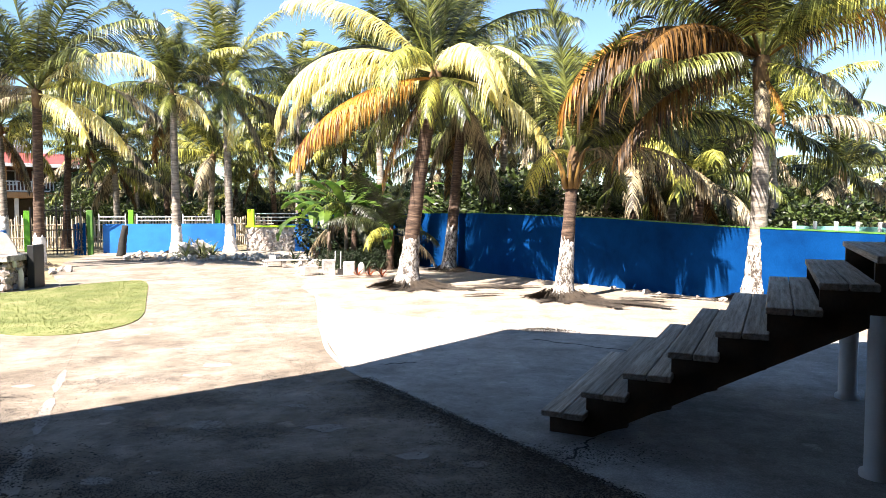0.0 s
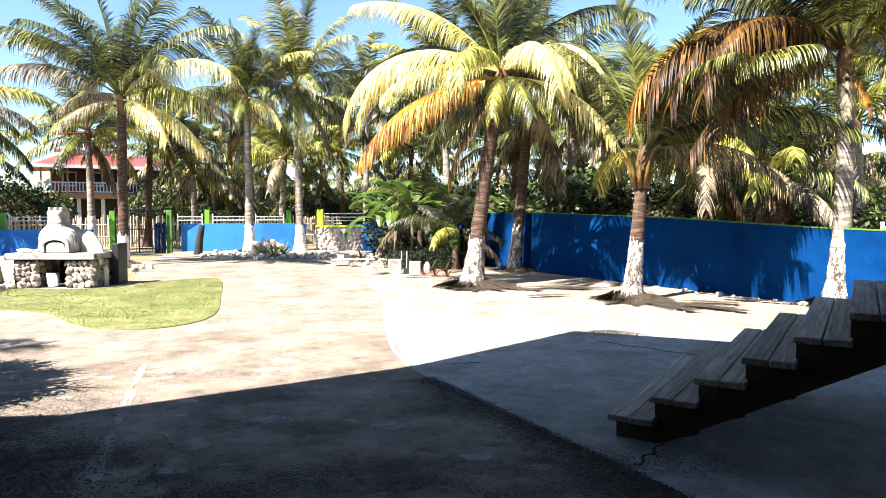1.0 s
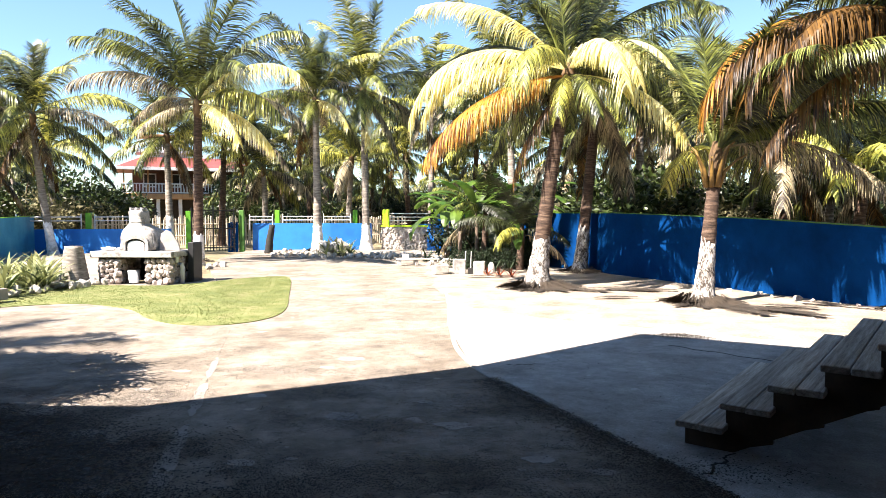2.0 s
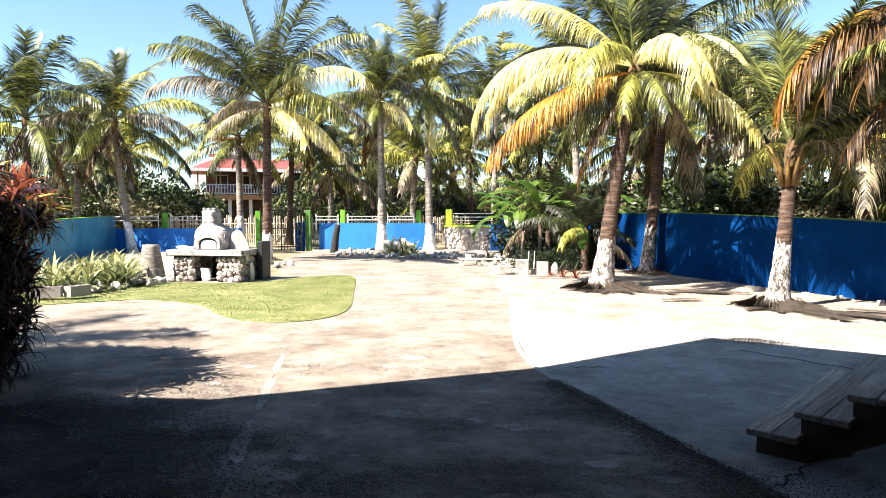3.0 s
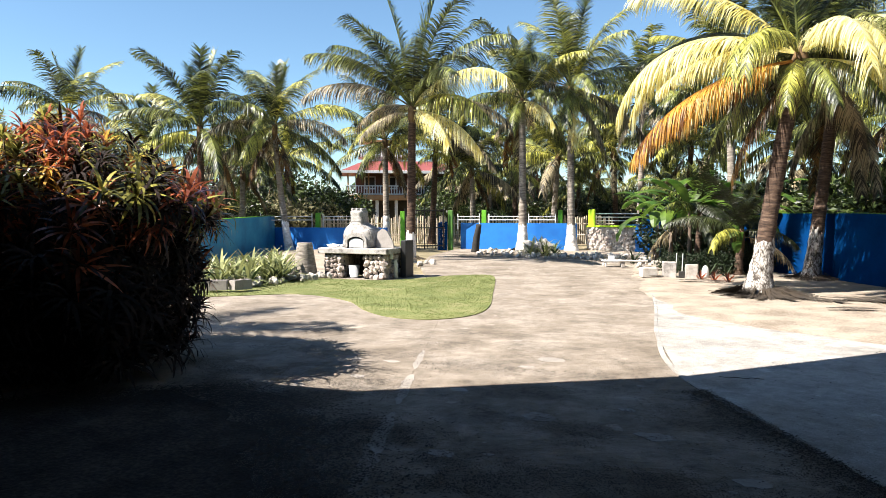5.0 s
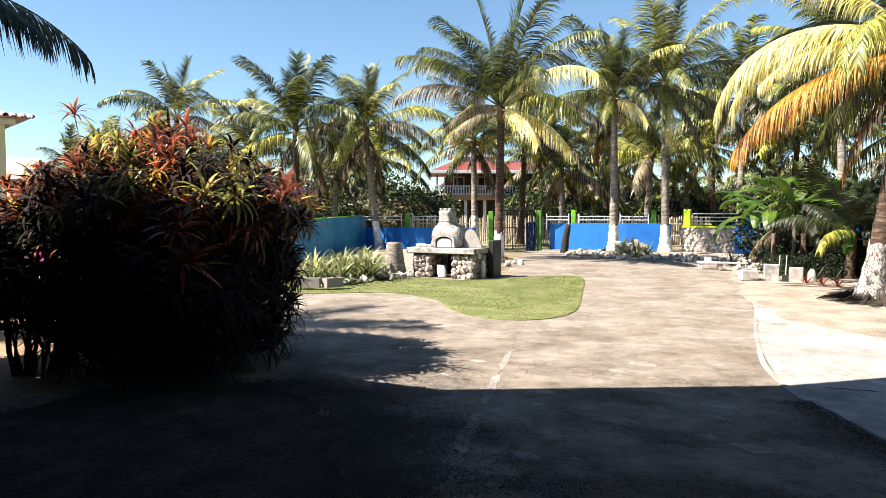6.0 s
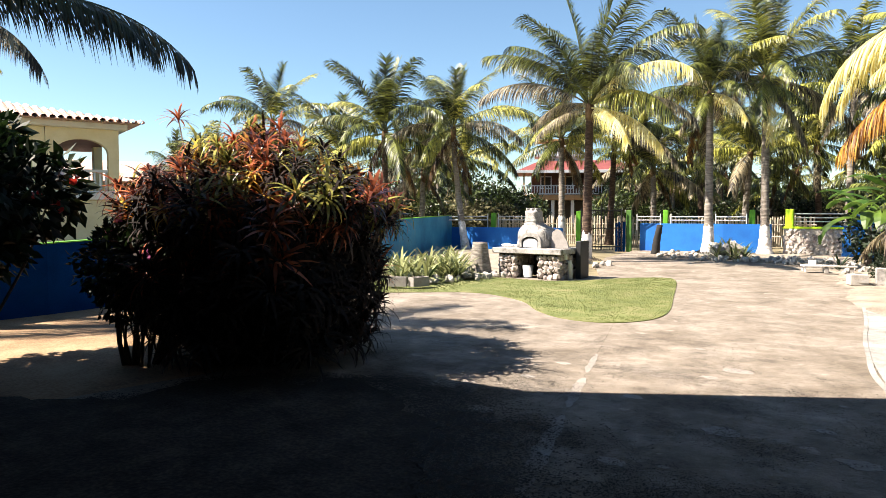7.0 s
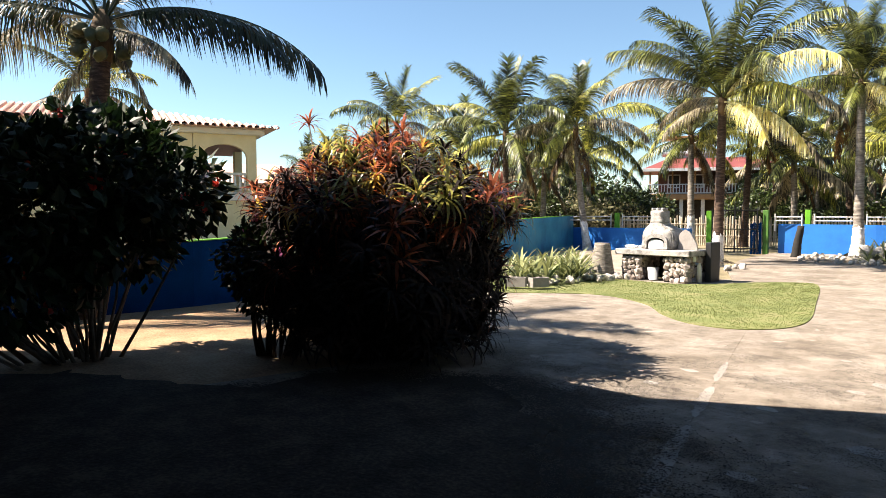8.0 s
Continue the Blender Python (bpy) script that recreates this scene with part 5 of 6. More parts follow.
leafy_shrub("bougainvillea_shrub", -7.38, 3.22, [(0, 0, 1.12, 0.7, 0.62, 0.48), (0.3, 0.3, 1.3, 0.6, 0.6, 0.4), (0.0, -0.05, 0.8, 0.4, 0.38, 0.28), (0.25, 0.25, 1.1, 0.5, 0.5, 0.42), (-0.2, -0.05, 1.25, 0.35, 0.32, 0.25)], 5600, 0.09, "leaf_dark", "small bougainvillea shrub with pink flowers beside the cordyline", 16, "pink_flower", 33, 22).scale = (0.92, 0.92, 1.0)

# ---- plants in the beds ----
AG = [strap_rosette("leaf_rosette", 20, 0.78, 0.036, 12, 60, 80 + k, 4) for k in range(3)]
for me in AG:
    me.materials.append(M["agave"])
rgp = random.Random(12)
spots = [at(41.0 + 7.4 * rgp.random(), 15.7 + 4.2 * rgp.random() ** 1.2) for _ in range(40)] + [at(18.7 + 2.6 * rgp.random(), 26.0 + 1.2 * rgp.random()) for _ in range(9)]
for i, (x, y) in enumerate(spots):
    th = empty("spider_lily", pose(x, y, 0.02, 0, 0, rgp.uniform(0, 360)), "clump of pale striped strap leaves in the bed", "plant", "striped plants in the beds")
    place_mesh("leaves", rgp.choice(AG), None, th, m=Matrix.Scale(rgp.uniform(0.85, 1.3), 4))
for x, y, s in ((*at(12.4, 22.5), 1.05), (*at(8.0, 19.6), 0.8), (*at(6.6, 18.9), 0.8), (*at(5.4, 18.8), 0.7)):
    me = strap_rosette("leaves", 20, 0.7, 0.03, 5, 50, 95, 3)
    me.materials.append(M["leaf_dark"])
    th = empty("yucca_plant", pose(x, y, 0.02), "dark green spiky yucca plant in the gravel", "plant")
    place_mesh("leaves", me, None, th, m=Matrix.Scale(s, 4))
for x, y in (at(7.2, 17.6), at(6.2, 17.3), at(5.2, 17.2)):
    me = strap_rosette("leaves", 24, 0.32, 0.02, 0, 40, 97, 2)
    me.materials.append(M["cord_red"])
    place_mesh("leaves", me, None, empty("bromeliad", pose(x, y, 0.03), "low red bromeliad on the sand", "plant", "red bromeliads"))

# stones: bed edges and the pile by the wall
rgs = random.Random(77)


def stone_row(n, where, smin, smax, label, shade="stone_pale"):
    for i in range(n):
        x, y, z = where(i)
        s = rgs.uniform(smin, smax)
        ob = rock(None, "stone", (x, y, z + s * 0.22), s, rgs.randrange(200), shade)
        tagged(ob, label, "stone", "loose stones")


edge = [Vector((*at(a, d), 0)) for a, d in ((35.5, 18.4), (38.5, 17.3), (41.5, 16.4), (44.0, 15.8), (46.5, 15.2), (48.5, 14.8))]


def along(pts, u):
    u *= len(pts) - 1
    k = min(int(u), len(pts) - 2)
    return pts[k].lerp(pts[k + 1], u - k)


stone_row(70, lambda i: tuple(along(edge, (i / 69) ** 1.5 * 0.9) + Vector((rgs.uniform(-0.35, 0.35), rgs.uniform(-0.1, 0.9), 0.03))), 0.08, 0.24, "pale rounded stone edging the planting bed")
edge2 = [Vector((*at(a, d), 0)) for a, d in ((29.8, 21.5), (31.5, 20.6), (33.5, 19.6))]
stone_row(22, lambda i: tuple(along(edge2, i / 21) + Vector((rgs.uniform(-0.3, 0.3), rgs.uniform(-0.2, 0.6), 0.02))), 0.14, 0.3, "pale rounded stone by the palm foot")
edge3 = [Vector((*at(a, d), 0)) for a, d in ((9.8, 19.8), (11.5, 22.4), (14.5, 24.6), (18.5, 25.0), (22.0, 25.6), (25.0, 27.0))]
stone_row(190, lambda i: tuple(along(edge3, i / 189) + Vector((rgs.uniform(-0.7, 0.7), rgs.uniform(-0.5, 2.4), 0.02))), 0.08, 0.26, "pale stone in the gravel bed along the wall")
stone_row(7, lambda i: (*at(19.4 + 0.22 * i, 26.9 + rgs.uniform(-0.3, 0.3)), 0.15), 0.45, 0.75, "large white boulder against the low wall")
wall_foot = [Vector((3.0, 15.3, 0)), Vector((4.3, 13.7, 0)), Vector((5.15, 12.55, 0)), Vector((6.2, 11.1, 0))]
stone_row(14, lambda i: tuple(along(wall_foot, i / 13) + Vector((rgs.uniform(-0.25, 0.0), rgs.uniform(-0.25, 0.0), 0.0))), 0.10, 0.22, "tan stone at the foot of the blue wall", "stone")

# stone panel between the yellow-green posts
panel = tagged(boxed("stone_wall", (-1.25, 0, -0.1, 1.2, 0.28, 1.02), M["stone_pale"]), "pale rubble stone wall panel with a yellow-green coping", "wall", kind="structure")
panel.matrix_basis = pose(*at(13.75, 30.0), 0, 0, 0, 12)
rg2 = random.Random(3)
for i in range(120):
    rock(panel, "stone", (-1.15 + (i % 12) * 0.207 + rg2.uniform(-0.07, 0.07) + 0.1 * (i // 12 % 2), 0.05 + rg2.uniform(-0.03, 0.02), 0.07 + (i // 12) * 0.098 + rg2.uniform(-0.03, 0.03)), rg2.uniform(0.18, 0.30), rg2.randrange(99), rg2.choice(("stone_pale", "stone_pale", "stone")))
boxed("wall_coping", (-1.3, -0.05, 1.022, 1.25, 0.33, 1.10), M["lime_y"], panel, 0.01)
for zz in (1.3, 1.45, 1.6):
    v, f = tube([(-1.2, 0.14, zz), (1.2, 0.14, zz)], [0.022, 0.022], 8)
    sheet("rail", v, f, M["white"], panel)

# posts on the walls
def post(az, d, h, shade, label, w=0.24, z0=-0.08):
    th = tagged(boxed("wall_post", (-w / 2, -w / 2, z0, w / 2, w / 2, h), M[shade], None, 0.015), label, "post", "green posts")
    th.matrix_basis = pose(*at(az, d), 0, 0, 0, az * 0.6)


# the gatepost at 27.4 takes the darker green, its shade painted in
for az, d, h, s in ((27.4, 30.9, 1.75, "moss"), (24.6, 31.35, 1.76, "lime"), (21.3, 31.1, 1.76, "lime"), (18.3, 31.1, 1.76, "lime"), (38.4, 31.2, 1.64, "lime"), (31.4, 30.3, 1.72, "lime"), (15.75, 30.15, 1.78, "lime_y"), (11.75, 30.15, 1.78, "lime_y")):
    post(az, d, h, s, "green painted concrete post on the garden wall" if s in ("lime", "moss") else "yellow-green painted post beside the stone panel", 0.28 if s == "lime_y" else 0.21, 1.098 if s == "lime_y" else -0.08)

# iron gate, and the painted screen beside it
gx, gy = at(31.2, 30.2)
hx, hy = at(28.0, 30.7)
gl = math.hypot(hx - gx, hy - gy)
gate = empty("iron_gate", pose(gx, gy, 0, 0, 0, math.degrees(math.atan2(hy - gy, hx - gx))), "black wrought-iron driveway gate, closed", "gate")
for z in (0.15, 0.95, 1.72):
    boxed("gate_rail", (0, -0.02, z, gl, 0.02, z + 0.045), M["black"], gate, 0.004)
for i in range(15):
    x = gl * i / 14
    v, f = tube([(x, 0, 0.02), (x, 0, 1.85 + 0.12 * math.sin(math.pi * i / 14))], [0.011 if 0 < i < 14 and i != 7 else 0.03] * 2, 6)
    sheet("gate_bar", v, f, M["black"], gate)
for i in range(4):
    ob = tagged(boxed("blue_screen", (-0.05, -0.02, -0.05, 0.05, 0.02, 1.2 + 0.04 * (i % 2)), M["blue"], None, 0.005), "narrow blue painted board beside the gate", "board", "blue boards")
    ob.matrix_basis = pose(*at(28.4 - 0.2 * i, 30.75), 0, 0, 0, 20)

# stick fence and pipe rails outside
fence = empty("stick_fence", pose(0, 0, 0), "uneven fence of pale sticks outside the gate", "fence")
rg2 = random.Random(9)
me = bpy.data.meshes.new("picket")
v, f = tube([(0, 0, -0.1), (0, 0, 1.3), (0, 0, 1.36)], [0.045, 0.04, 0.015], 6)
me.from_pydata([tuple(q) for q in v], [], f)
me.materials.append(M["bamboo"])
n = 150
for i in range(n):
    az = 38.5 - 24.5 * i / n
    x, y = at(az, 37.5 + 0.8 * math.sin(i * 0.05))
    place_mesh("picket", me, None, fence, m=Matrix.LocRotScale(Vector((x, y, 0)), Euler((rg2.uniform(-0.03, 0.03), rg2.uniform(-0.05, 0.05), 0)), Vector((rg2.uniform(0.8, 1.2), 1, rg2.uniform(0.94, 1.12)))))
for z in (0.45, 1.05):
    pts = [Vector((*at(38.5 - 24.5 * i / 24, 37.6), z)) for i in range(25)]
    v, f = tube(pts, [0.03] * 25, 6)
    sheet("fence_rail", v, f, M["bamboo"], fence)
rails = empty("pipe_rail_fence", pose(0, 0, 0), "white pipe rail fence above the low wall", "fence")
for a0, a1 in ((26.8, 25.0), (24.2, 21.7), (20.9, 18.7), (43.0, 38.9), (38.0, 34.4)):
    d = 30.9 if a0 < 30 else 31.0
    for z in (1.32, 1.47):
        v, f = tube([(*at(a0, d), z), (*at(a1, d), z)], [0.022, 0.022], 6)
        sheet("rail", v, f, M["white"], rails)
    for a in (a0, a1):
        v, f = tube([(*at(a, d), 0.9), (*at(a, d), 1.6)], [0.025, 0.025], 6)
        sheet("rail_post", v, f, M["white"], rails)

# white blocks, bench and small things by the palms
def block(p, dims, rz, shade, label, cat="block", hollow=False):
    x, y, z = dims
    if not hollow:
        ob = boxed("concrete_block", (-x / 2, -y / 2, 0, x / 2, y / 2, z), M[shade], None, 0.012)
    else:
        bm = bmesh.new()
        t = 0.03
        box(bm, -x / 2, -y / 2, 0, x / 2, -y / 2 + t, z), box(bm, -x / 2, y / 2 - t, 0, x / 2, y / 2, z)
        for c in (-x / 2, -t / 2, x / 2 - t):
            box(bm, c, -y / 2 + t, 0, c + t, y / 2 - t, z)
        ob = part("concrete_block", bm, M[shade])
    ob.matrix_basis = pose(*p, 0, 0, rz)
    return tagged(ob, label, cat, "concrete blocks")


wx, wy = at(9.6, 18.0)
block((wx, wy, 0.02), (0.32, 0.30, 0.40), 15, "cement", "white painted concrete block on the sand")
block((wx + 0.55, wy - 0.1, 0.02), (0.30, 0.16, 0.36), 5, "stone_pale", "pale concrete block with a dark opening")
block((wx - 0.5, wy - 0.05, 0.02), (0.38, 0.3, 0.24), 30, "stone_pale", "low pale concrete block on the sand")
block((wx + 0.33, wy - 0.12, 0.02), (0.16, 0.1, 0.18), 5, "soot", "small dark box between the white blocks")
for dx in (0.05, 0.2):
    v, f = tube([(0, 0, 0), (0.02, 0, 0.62)], [0.013, 0.010], 8)
    tagged(sheet("white_stake", v, f, M["white"]), "thin white stake standing by the blocks", "stake", "white stakes").matrix_basis = pose(wx + 0.05 + dx, wy + 0.35, 0)
v, f = tube([(0, 0, 0), (0, 0, 0.05), (0, 0, 0.18), (0, 0, 0.27), (0, 0, 0.31)], [0.07, 0.085, 0.09, 0.06, 0.02], 14)
tagged(sheet("white_jug", v, f, M["white"], smooth=True), "small white plastic jug on the sand", "jug").matrix_basis = pose(*at(6.9, 18.2), 0.02)
bx, by = at(12.4, 21.0)
bench = empty("stone_bench", pose(bx, by, 0.02, 0, 0, 20) @ Matrix.Scale(0.75, 4), "low weathered grey plank bench on the gravel", "bench")
boxed("seat", (-0.55, -0.14, 0.24, 0.55, 0.14, 0.29), M["stone_pale"], bench)
for x in (-0.45, 0.33):
    boxed("leg", (x, -0.1, 0, x + 0.12, 0.1, 0.24), M["mortar"], bench)
cx, cy = at(14.0, 21.4)
deck = empty("broken_chair", pose(cx, cy, 0.02, 0, 0, 30) @ Matrix.Scale(0.75, 4), "low white plastic seat with a broken backrest", "chair")
boxed("seat", (-0.42, -0.25, 0.2, 0.42, 0.25, 0.25), M["white"], deck)
boxed("backrest", (-0.16, 0.1, 0.25, 0.10, 0.14, 0.42), M["white"], deck)
for x, y in ((-0.36, -0.2), (0.34, -0.2), (-0.36, 0.16), (0.34, 0.16)):
    boxed("leg", (x, y, 0, x + 0.05, y + 0.05, 0.2), M["white"], deck)
kx, ky = at(46.3, 14.75)
block((kx, ky, 0.06), (0.42, 0.2, 0.2), 35, "mortar", "grey hollow concrete block beside the lawn", hollow=True)
block((kx + 0.35, ky + 0.32, 0.06), (0.42, 0.2, 0.2), 80, "mortar", "grey hollow concrete block beside the lawn", hollow=True)

# dry fibres round the palm feet
def litter(x, y, r, n, seed):
    rg3 = random.Random(seed)
    verts, faces = [], []
    for i in range(n):
        a, l = rg3.uniform(0, 6.28), r * rg3.uniform(0.25, 0.85)
        p0 = Vector((math.cos(a), math.sin(a), 0)) * r * rg3.uniform(0.2, 0.55)
        a += rg3.uniform(-0.35, 0.35)
        d = Vector((math.cos(a), math.sin(a), 0))
        s = Vector((-d.y, d.x, 0)) * rg3.uniform(0.004, 0.010)
        z = [0.16 * rg3.random() + 0.05, 0.09, 0.035 + 0.02 * rg3.random()]
        b = len(verts)
        for k in range(3):
            q = p0 + d * l * k / 2 * 0.8
            verts += [(q.x - s.x, q.y - s.y, z[k]), (q.x + s.x, q.y + s.y, z[k] + 0.008)]
        faces += [(b, b + 1, b + 3, b + 2), (b + 2, b + 3, b + 5, b + 4)]
    ob = tagged(sheet("dry_fibre", verts, faces, M["fibre"]), "dry brown palm fibre spread round the trunk foot", "litter", kind="stuff")
    ob.matrix_basis = pose(x, y, 0)


litter(-0.74, 14.82, 0.85, 900, 1), litter(2.25, 12.78, 0.7, 800, 2), litter(5.6, 12.3, 0.65, 500, 3), litter(0.12, 18.85, 0.6, 300, 4), litter(-10.55, 26.9, 0.7, 160, 5), litter(-11.97, 20.15, 0.5, 100, 6)

# flat dark frond shapes that stand in for palm shadows on the sand
SHADOW_FRONDS = [frond_mesh("fallen_frond", 2, 1.3, 4 + 3 * k, 0.02, 300 + k, 44, 0.02) for k in range(3)]
for me in SHADOW_FRONDS:
    me.materials.append(M["fibre"])
for i, (x, y, deg, sc) in enumerate([
        (-0.85, 14.62, 205, 0.86), (-0.75, 14.57, 238, 0.80), (-0.66, 14.52, 268, 0.92), (-0.57, 14.57, 300, 0.98), (-0.47, 14.71, 330, 1.61), (0.28, 14.71, 350, 1.72), (0.85, 14.99, 320, 1.15), (1.23, 14.52, 10, 1.03),
        (2.17, 12.58, 228, 0.86), (2.22, 12.53, 262, 0.80), (2.35, 12.53, 300, 1.67), (2.44, 12.62, 322, 1.84), (2.90, 12.31, 310, 1.61), (3.08, 12.58, 345, 1.15), (1.18, 13.30, 200, 1.03), (3.9, 13.2, 320, 1.0), (4.4, 12.7, 340, 0.9),
        (*at(11.2, 17.9), 20, 0.8), (*at(9.2, 16.9), 25, 0.8), (*at(7.6, 17.0), 15, 0.9), (*at(25.0, 25.2), 60, 1.2), (*at(27.2, 26.0), 10, 1.4), (*at(28.5, 25.8), 20, 1.3)]):
    ob = place_mesh("fallen_frond", SHADOW_FRONDS[i % 3], None, m=pose(x, y, 0.07, 0, 0, deg) @ Matrix.Diagonal((0.62 * sc, 0.62 * sc, 0.1, 1)))
    tagged(ob, "flat dark frond shape standing in for a palm shadow on the sand", "palm frond", "fallen fronds")

# ---- banana clump ----
def banana_leaf(name, length, wide, up, bend, seed):
    rg3 = random.Random(seed)
    verts, faces = [], []
    n = 14
    p, e = Vector((0, 0, 0)), radians(up)
    for i in range(n + 1):
        f = i / n
        w = wide * (0.03 if f < 0.12 else math.sin(math.pi * min(1, (f - 0.1) * 1.08)) ** 0.6 + 0.02)
        tear = rg3.uniform(-0.02, 0.02)
        verts += [(p.x + tear, -w, p.z - w * 0.35), (p.x, 0, p.z), (p.x - tear, w, p.z - w * 0.35)]
        e2 = e - radians(bend) * f ** 1.3
        p = p + Vector((math.cos(e2), 0, math.sin(e2))) * length / n
    for i in range(n):
        for k in range(2):
            if rg3.random() > 0.1:
                faces.append((3 * i + k, 3 * i + k + 1, 3 * i + 4 + k, 3 * i + 3 + k))
    me = bpy.data.meshes.new(name)
    me.from_pydata(verts, [], faces)
    me.update()
    me.materials.append(M["banana"])
    return me


BL = [banana_leaf("leaf", 2.1, 0.19, 74 - 14 * k, 105 + 10 * k, k) for k in range(4)]
rgb = random.Random(21)
for i, (az, d, h, s) in enumerate(((9.6, 21.0, 1.3, 1.0), (8.2, 20.2, 1.6, 1.05), (6.6, 21.3, 1.4, 1.0), (10.6, 23.2, 1.3, 1.05), (5.2, 20.6, 1.2, 0.95), (7.2, 23.5, 1.9, 1.1), (3.6, 22.0, 1.5, 1.0), (9.0, 24.5, 1.6, 1.1))):
    x, y = at(az, d)
    th = empty("banana_plant", pose(x, y, 0), "banana plant with broad torn green leaves", "plant", "banana plants")
    v, f = tube([(0, 0, -0.1), (0.03, 0, h * 0.5), (0, 0.02, h + 0.1)], [0.075, 0.06, 0.035], 10)
    sheet("stem", v, f, M["branch"], th, smooth=True)
    for k in range(7):
        place_mesh("leaf", BL[k % 4], None, th, m=Matrix.Translation((0, 0, h)) @ Euler((0, 0, k * 2.4 + i)).to_matrix().to_4x4() @ Matrix.Scale(s * rgb.uniform(0.75, 1.05), 4))

# ---- thicket outside the walls ----
SHRUB = []
for k in range(5):
    rg3 = random.Random(k + 50)
    blobs = [(rg3.uniform(-0.9, 0.9), rg3.uniform(-0.9, 0.9), rg3.uniform(0.5, 1.7), rg3.uniform(0.5, 0.9), rg3.uniform(0.5, 0.9), rg3.uniform(0.4, 0.75)) for _ in range(8)]
    v, f = leaf_cloud(blobs, 2600, 0.17, 50 + k, 0.35)
    me = bpy.data.meshes.new("foliage")
    me.from_pydata(v, [], f)
    me.materials.append(M["leaf" if k < 3 else ("leaf_dry" if k == 4 else "leaf_dark")])
    st = bpy.data.meshes.new("trunk")
    vv, ff = [], []
    for b in blobs:
        q, g = tube([(b[0] * 0.15, b[1] * 0.15, -0.15), (b[0] * 0.5, b[1] * 0.5, b[2] * 0.5), b[:3]], [0.05, 0.035, 0.015], 5)
        ff += [tuple(i + len(vv) for i in w) for w in g]
        vv += [tuple(w) for w in q]
    st.from_pydata(vv, [], ff)
    st.materials.append(M["branch"])
    SHRUB.append((me, st))


def shrub(x, y, s, k, label):
    th = empty("wild_shrub", pose(x, y, -0.05, 0, 0, (x * 37 + y * 11) % 360), label, "shrub", "shrubs outside the walls")
    for name, me in zip(("foliage", "trunk"), SHRUB[k]):
        place_mesh(name, me, None, th, m=Matrix.Diagonal((s, s, s * 0.95, 1)))


rg4 = random.Random(8)
for i in range(60):
    az = 52 - 45 * (i + rg4.uniform(0, 1)) / 60
    shrub(*at(az, 41 + rg4.uniform(0, 10)), rg4.uniform(0.9, 1.5) if not 28.5 < az < 36 else 0.45, rg4.choice((0, 1, 2, 3, 4)), "wild leafy shrub outside the garden wall")
for i in range(36):
    az = 9 - 44 * (i + rg4.uniform(0, 1)) / 36
    base = 27 if az > -2 else 22.5
    shrub(*at(az, base + rg4.uniform(0, 9)), rg4.uniform(0.95, 1.5) if az > -20 else rg4.uniform(0.7, 1.05), rg4.choice((0, 1, 2, 2, 3, 4)), "wild leafy shrub behind the blue wall")
for i in range(12):
    shrub(*at(49 + 16 * i / 12, 34 + rg4.uniform(0, 10)), rg4.uniform(1.0, 1.6), rg4.choice((0, 1, 3, 4)), "leafy shrub behind the west wall")
for i in range(40):
    az = 50 - 86 * (i + rg4.uniform(0, 1)) / 40
    if not 28 < az < 36.5:
        shrub(*at(az, 54 + rg4.uniform(0, 10)), rg4.uniform(1.7, 2.6), rg4.choice((0, 1, 2, 3, 3)), "tall leafy tree behind the palms")
# shaded shrubs inside, at the corner by the bananas
for az, d, s in ((9.4, 20.0, 0.3), (8.0, 19.4, 0.32), (6.4, 19.4, 0.34), (4.8, 19.6, 0.4), (3.4, 20.2, 0.45), (7.6, 22.8, 0.95), (5.6, 22.6, 1.0), (3.6, 22.8, 0.95), (2.0, 22.2, 0.8), (8.8, 24.6, 1.0), (0.8, 21.6, 0.5)):
    shrub(*at(az, d), s, 3, "dark leafy shrub at the wall corner behind the palm")
# far tree line
rg5 = np.random.RandomState(5)
blobs = []
for i in range(260):
    a = radians(-50 + 160 * rg5.rand())
    d = rg5.uniform(70, 130)
    s = rg5.uniform(2.0, 4.2)
    blobs.append((-math.sin(a) * d, math.cos(a) * d, s * 0.62, s * 1.4, s * 1.4, s))
v, f = leaf_cloud(blobs, 60000, 0.75, 6, 0.6)
tagged(sheet("far_trees", v, f, M["leaf"]), "distant belt of mixed green trees", "trees", kind="stuff")

# ---- red-roofed wooden house ----
hx, hy = at(30.9, 58.0)
h1 = empty("wooden_house", pose(hx, hy, 0, 0, 0, 36) @ Matrix.Diagonal((0.9, 0.9, 0.915, 1)), "two-storey wooden house with white balcony rails and a red roof", "house")
boxed("ground_floor", (-5.2, 1.8, -0.1, 5.4, 7, 2.9), M["dim"], h1, 0.02)
for x in (-5.0, -3.2, -1.4, 0.5, 2.4, 4.2):
    boxed("column", (x, 0.1, -0.1, x + 0.3, 0.4, 3.0), M["white"], h1, 0.02)
boxed("floor_beam", (-6.0, -0.15, 2.95, 5.9, 7.2, 3.4), M["tan_beam"], h1, 0.02, "varnished timber beam")
boxed("upper_wall", (-5.0, 1.8, 3.41, 5.0, 7, 5.6), M["maroon"], h1, 0.02)
for x in (-4.2, -2.2, 0.0, 2.2):
    w = boxed("window", (x, 1.72, 4.0, x + 1.1, 1.82, 5.2), M["white"], h1, 0.01)
    boxed("pane", (x + 0.12, 1.69, 4.1, x + 0.98, 1.73, 5.1), M["dim"], w, 0.002)
for x in (-5.8, -3.9, -2.0, 0.0, 2.0, 3.9, 5.6):
    boxed("balcony_post", (x, -0.05, 3.41, x + 0.14, 0.09, 5.55), M["tan_beam"], h1, 0.01)
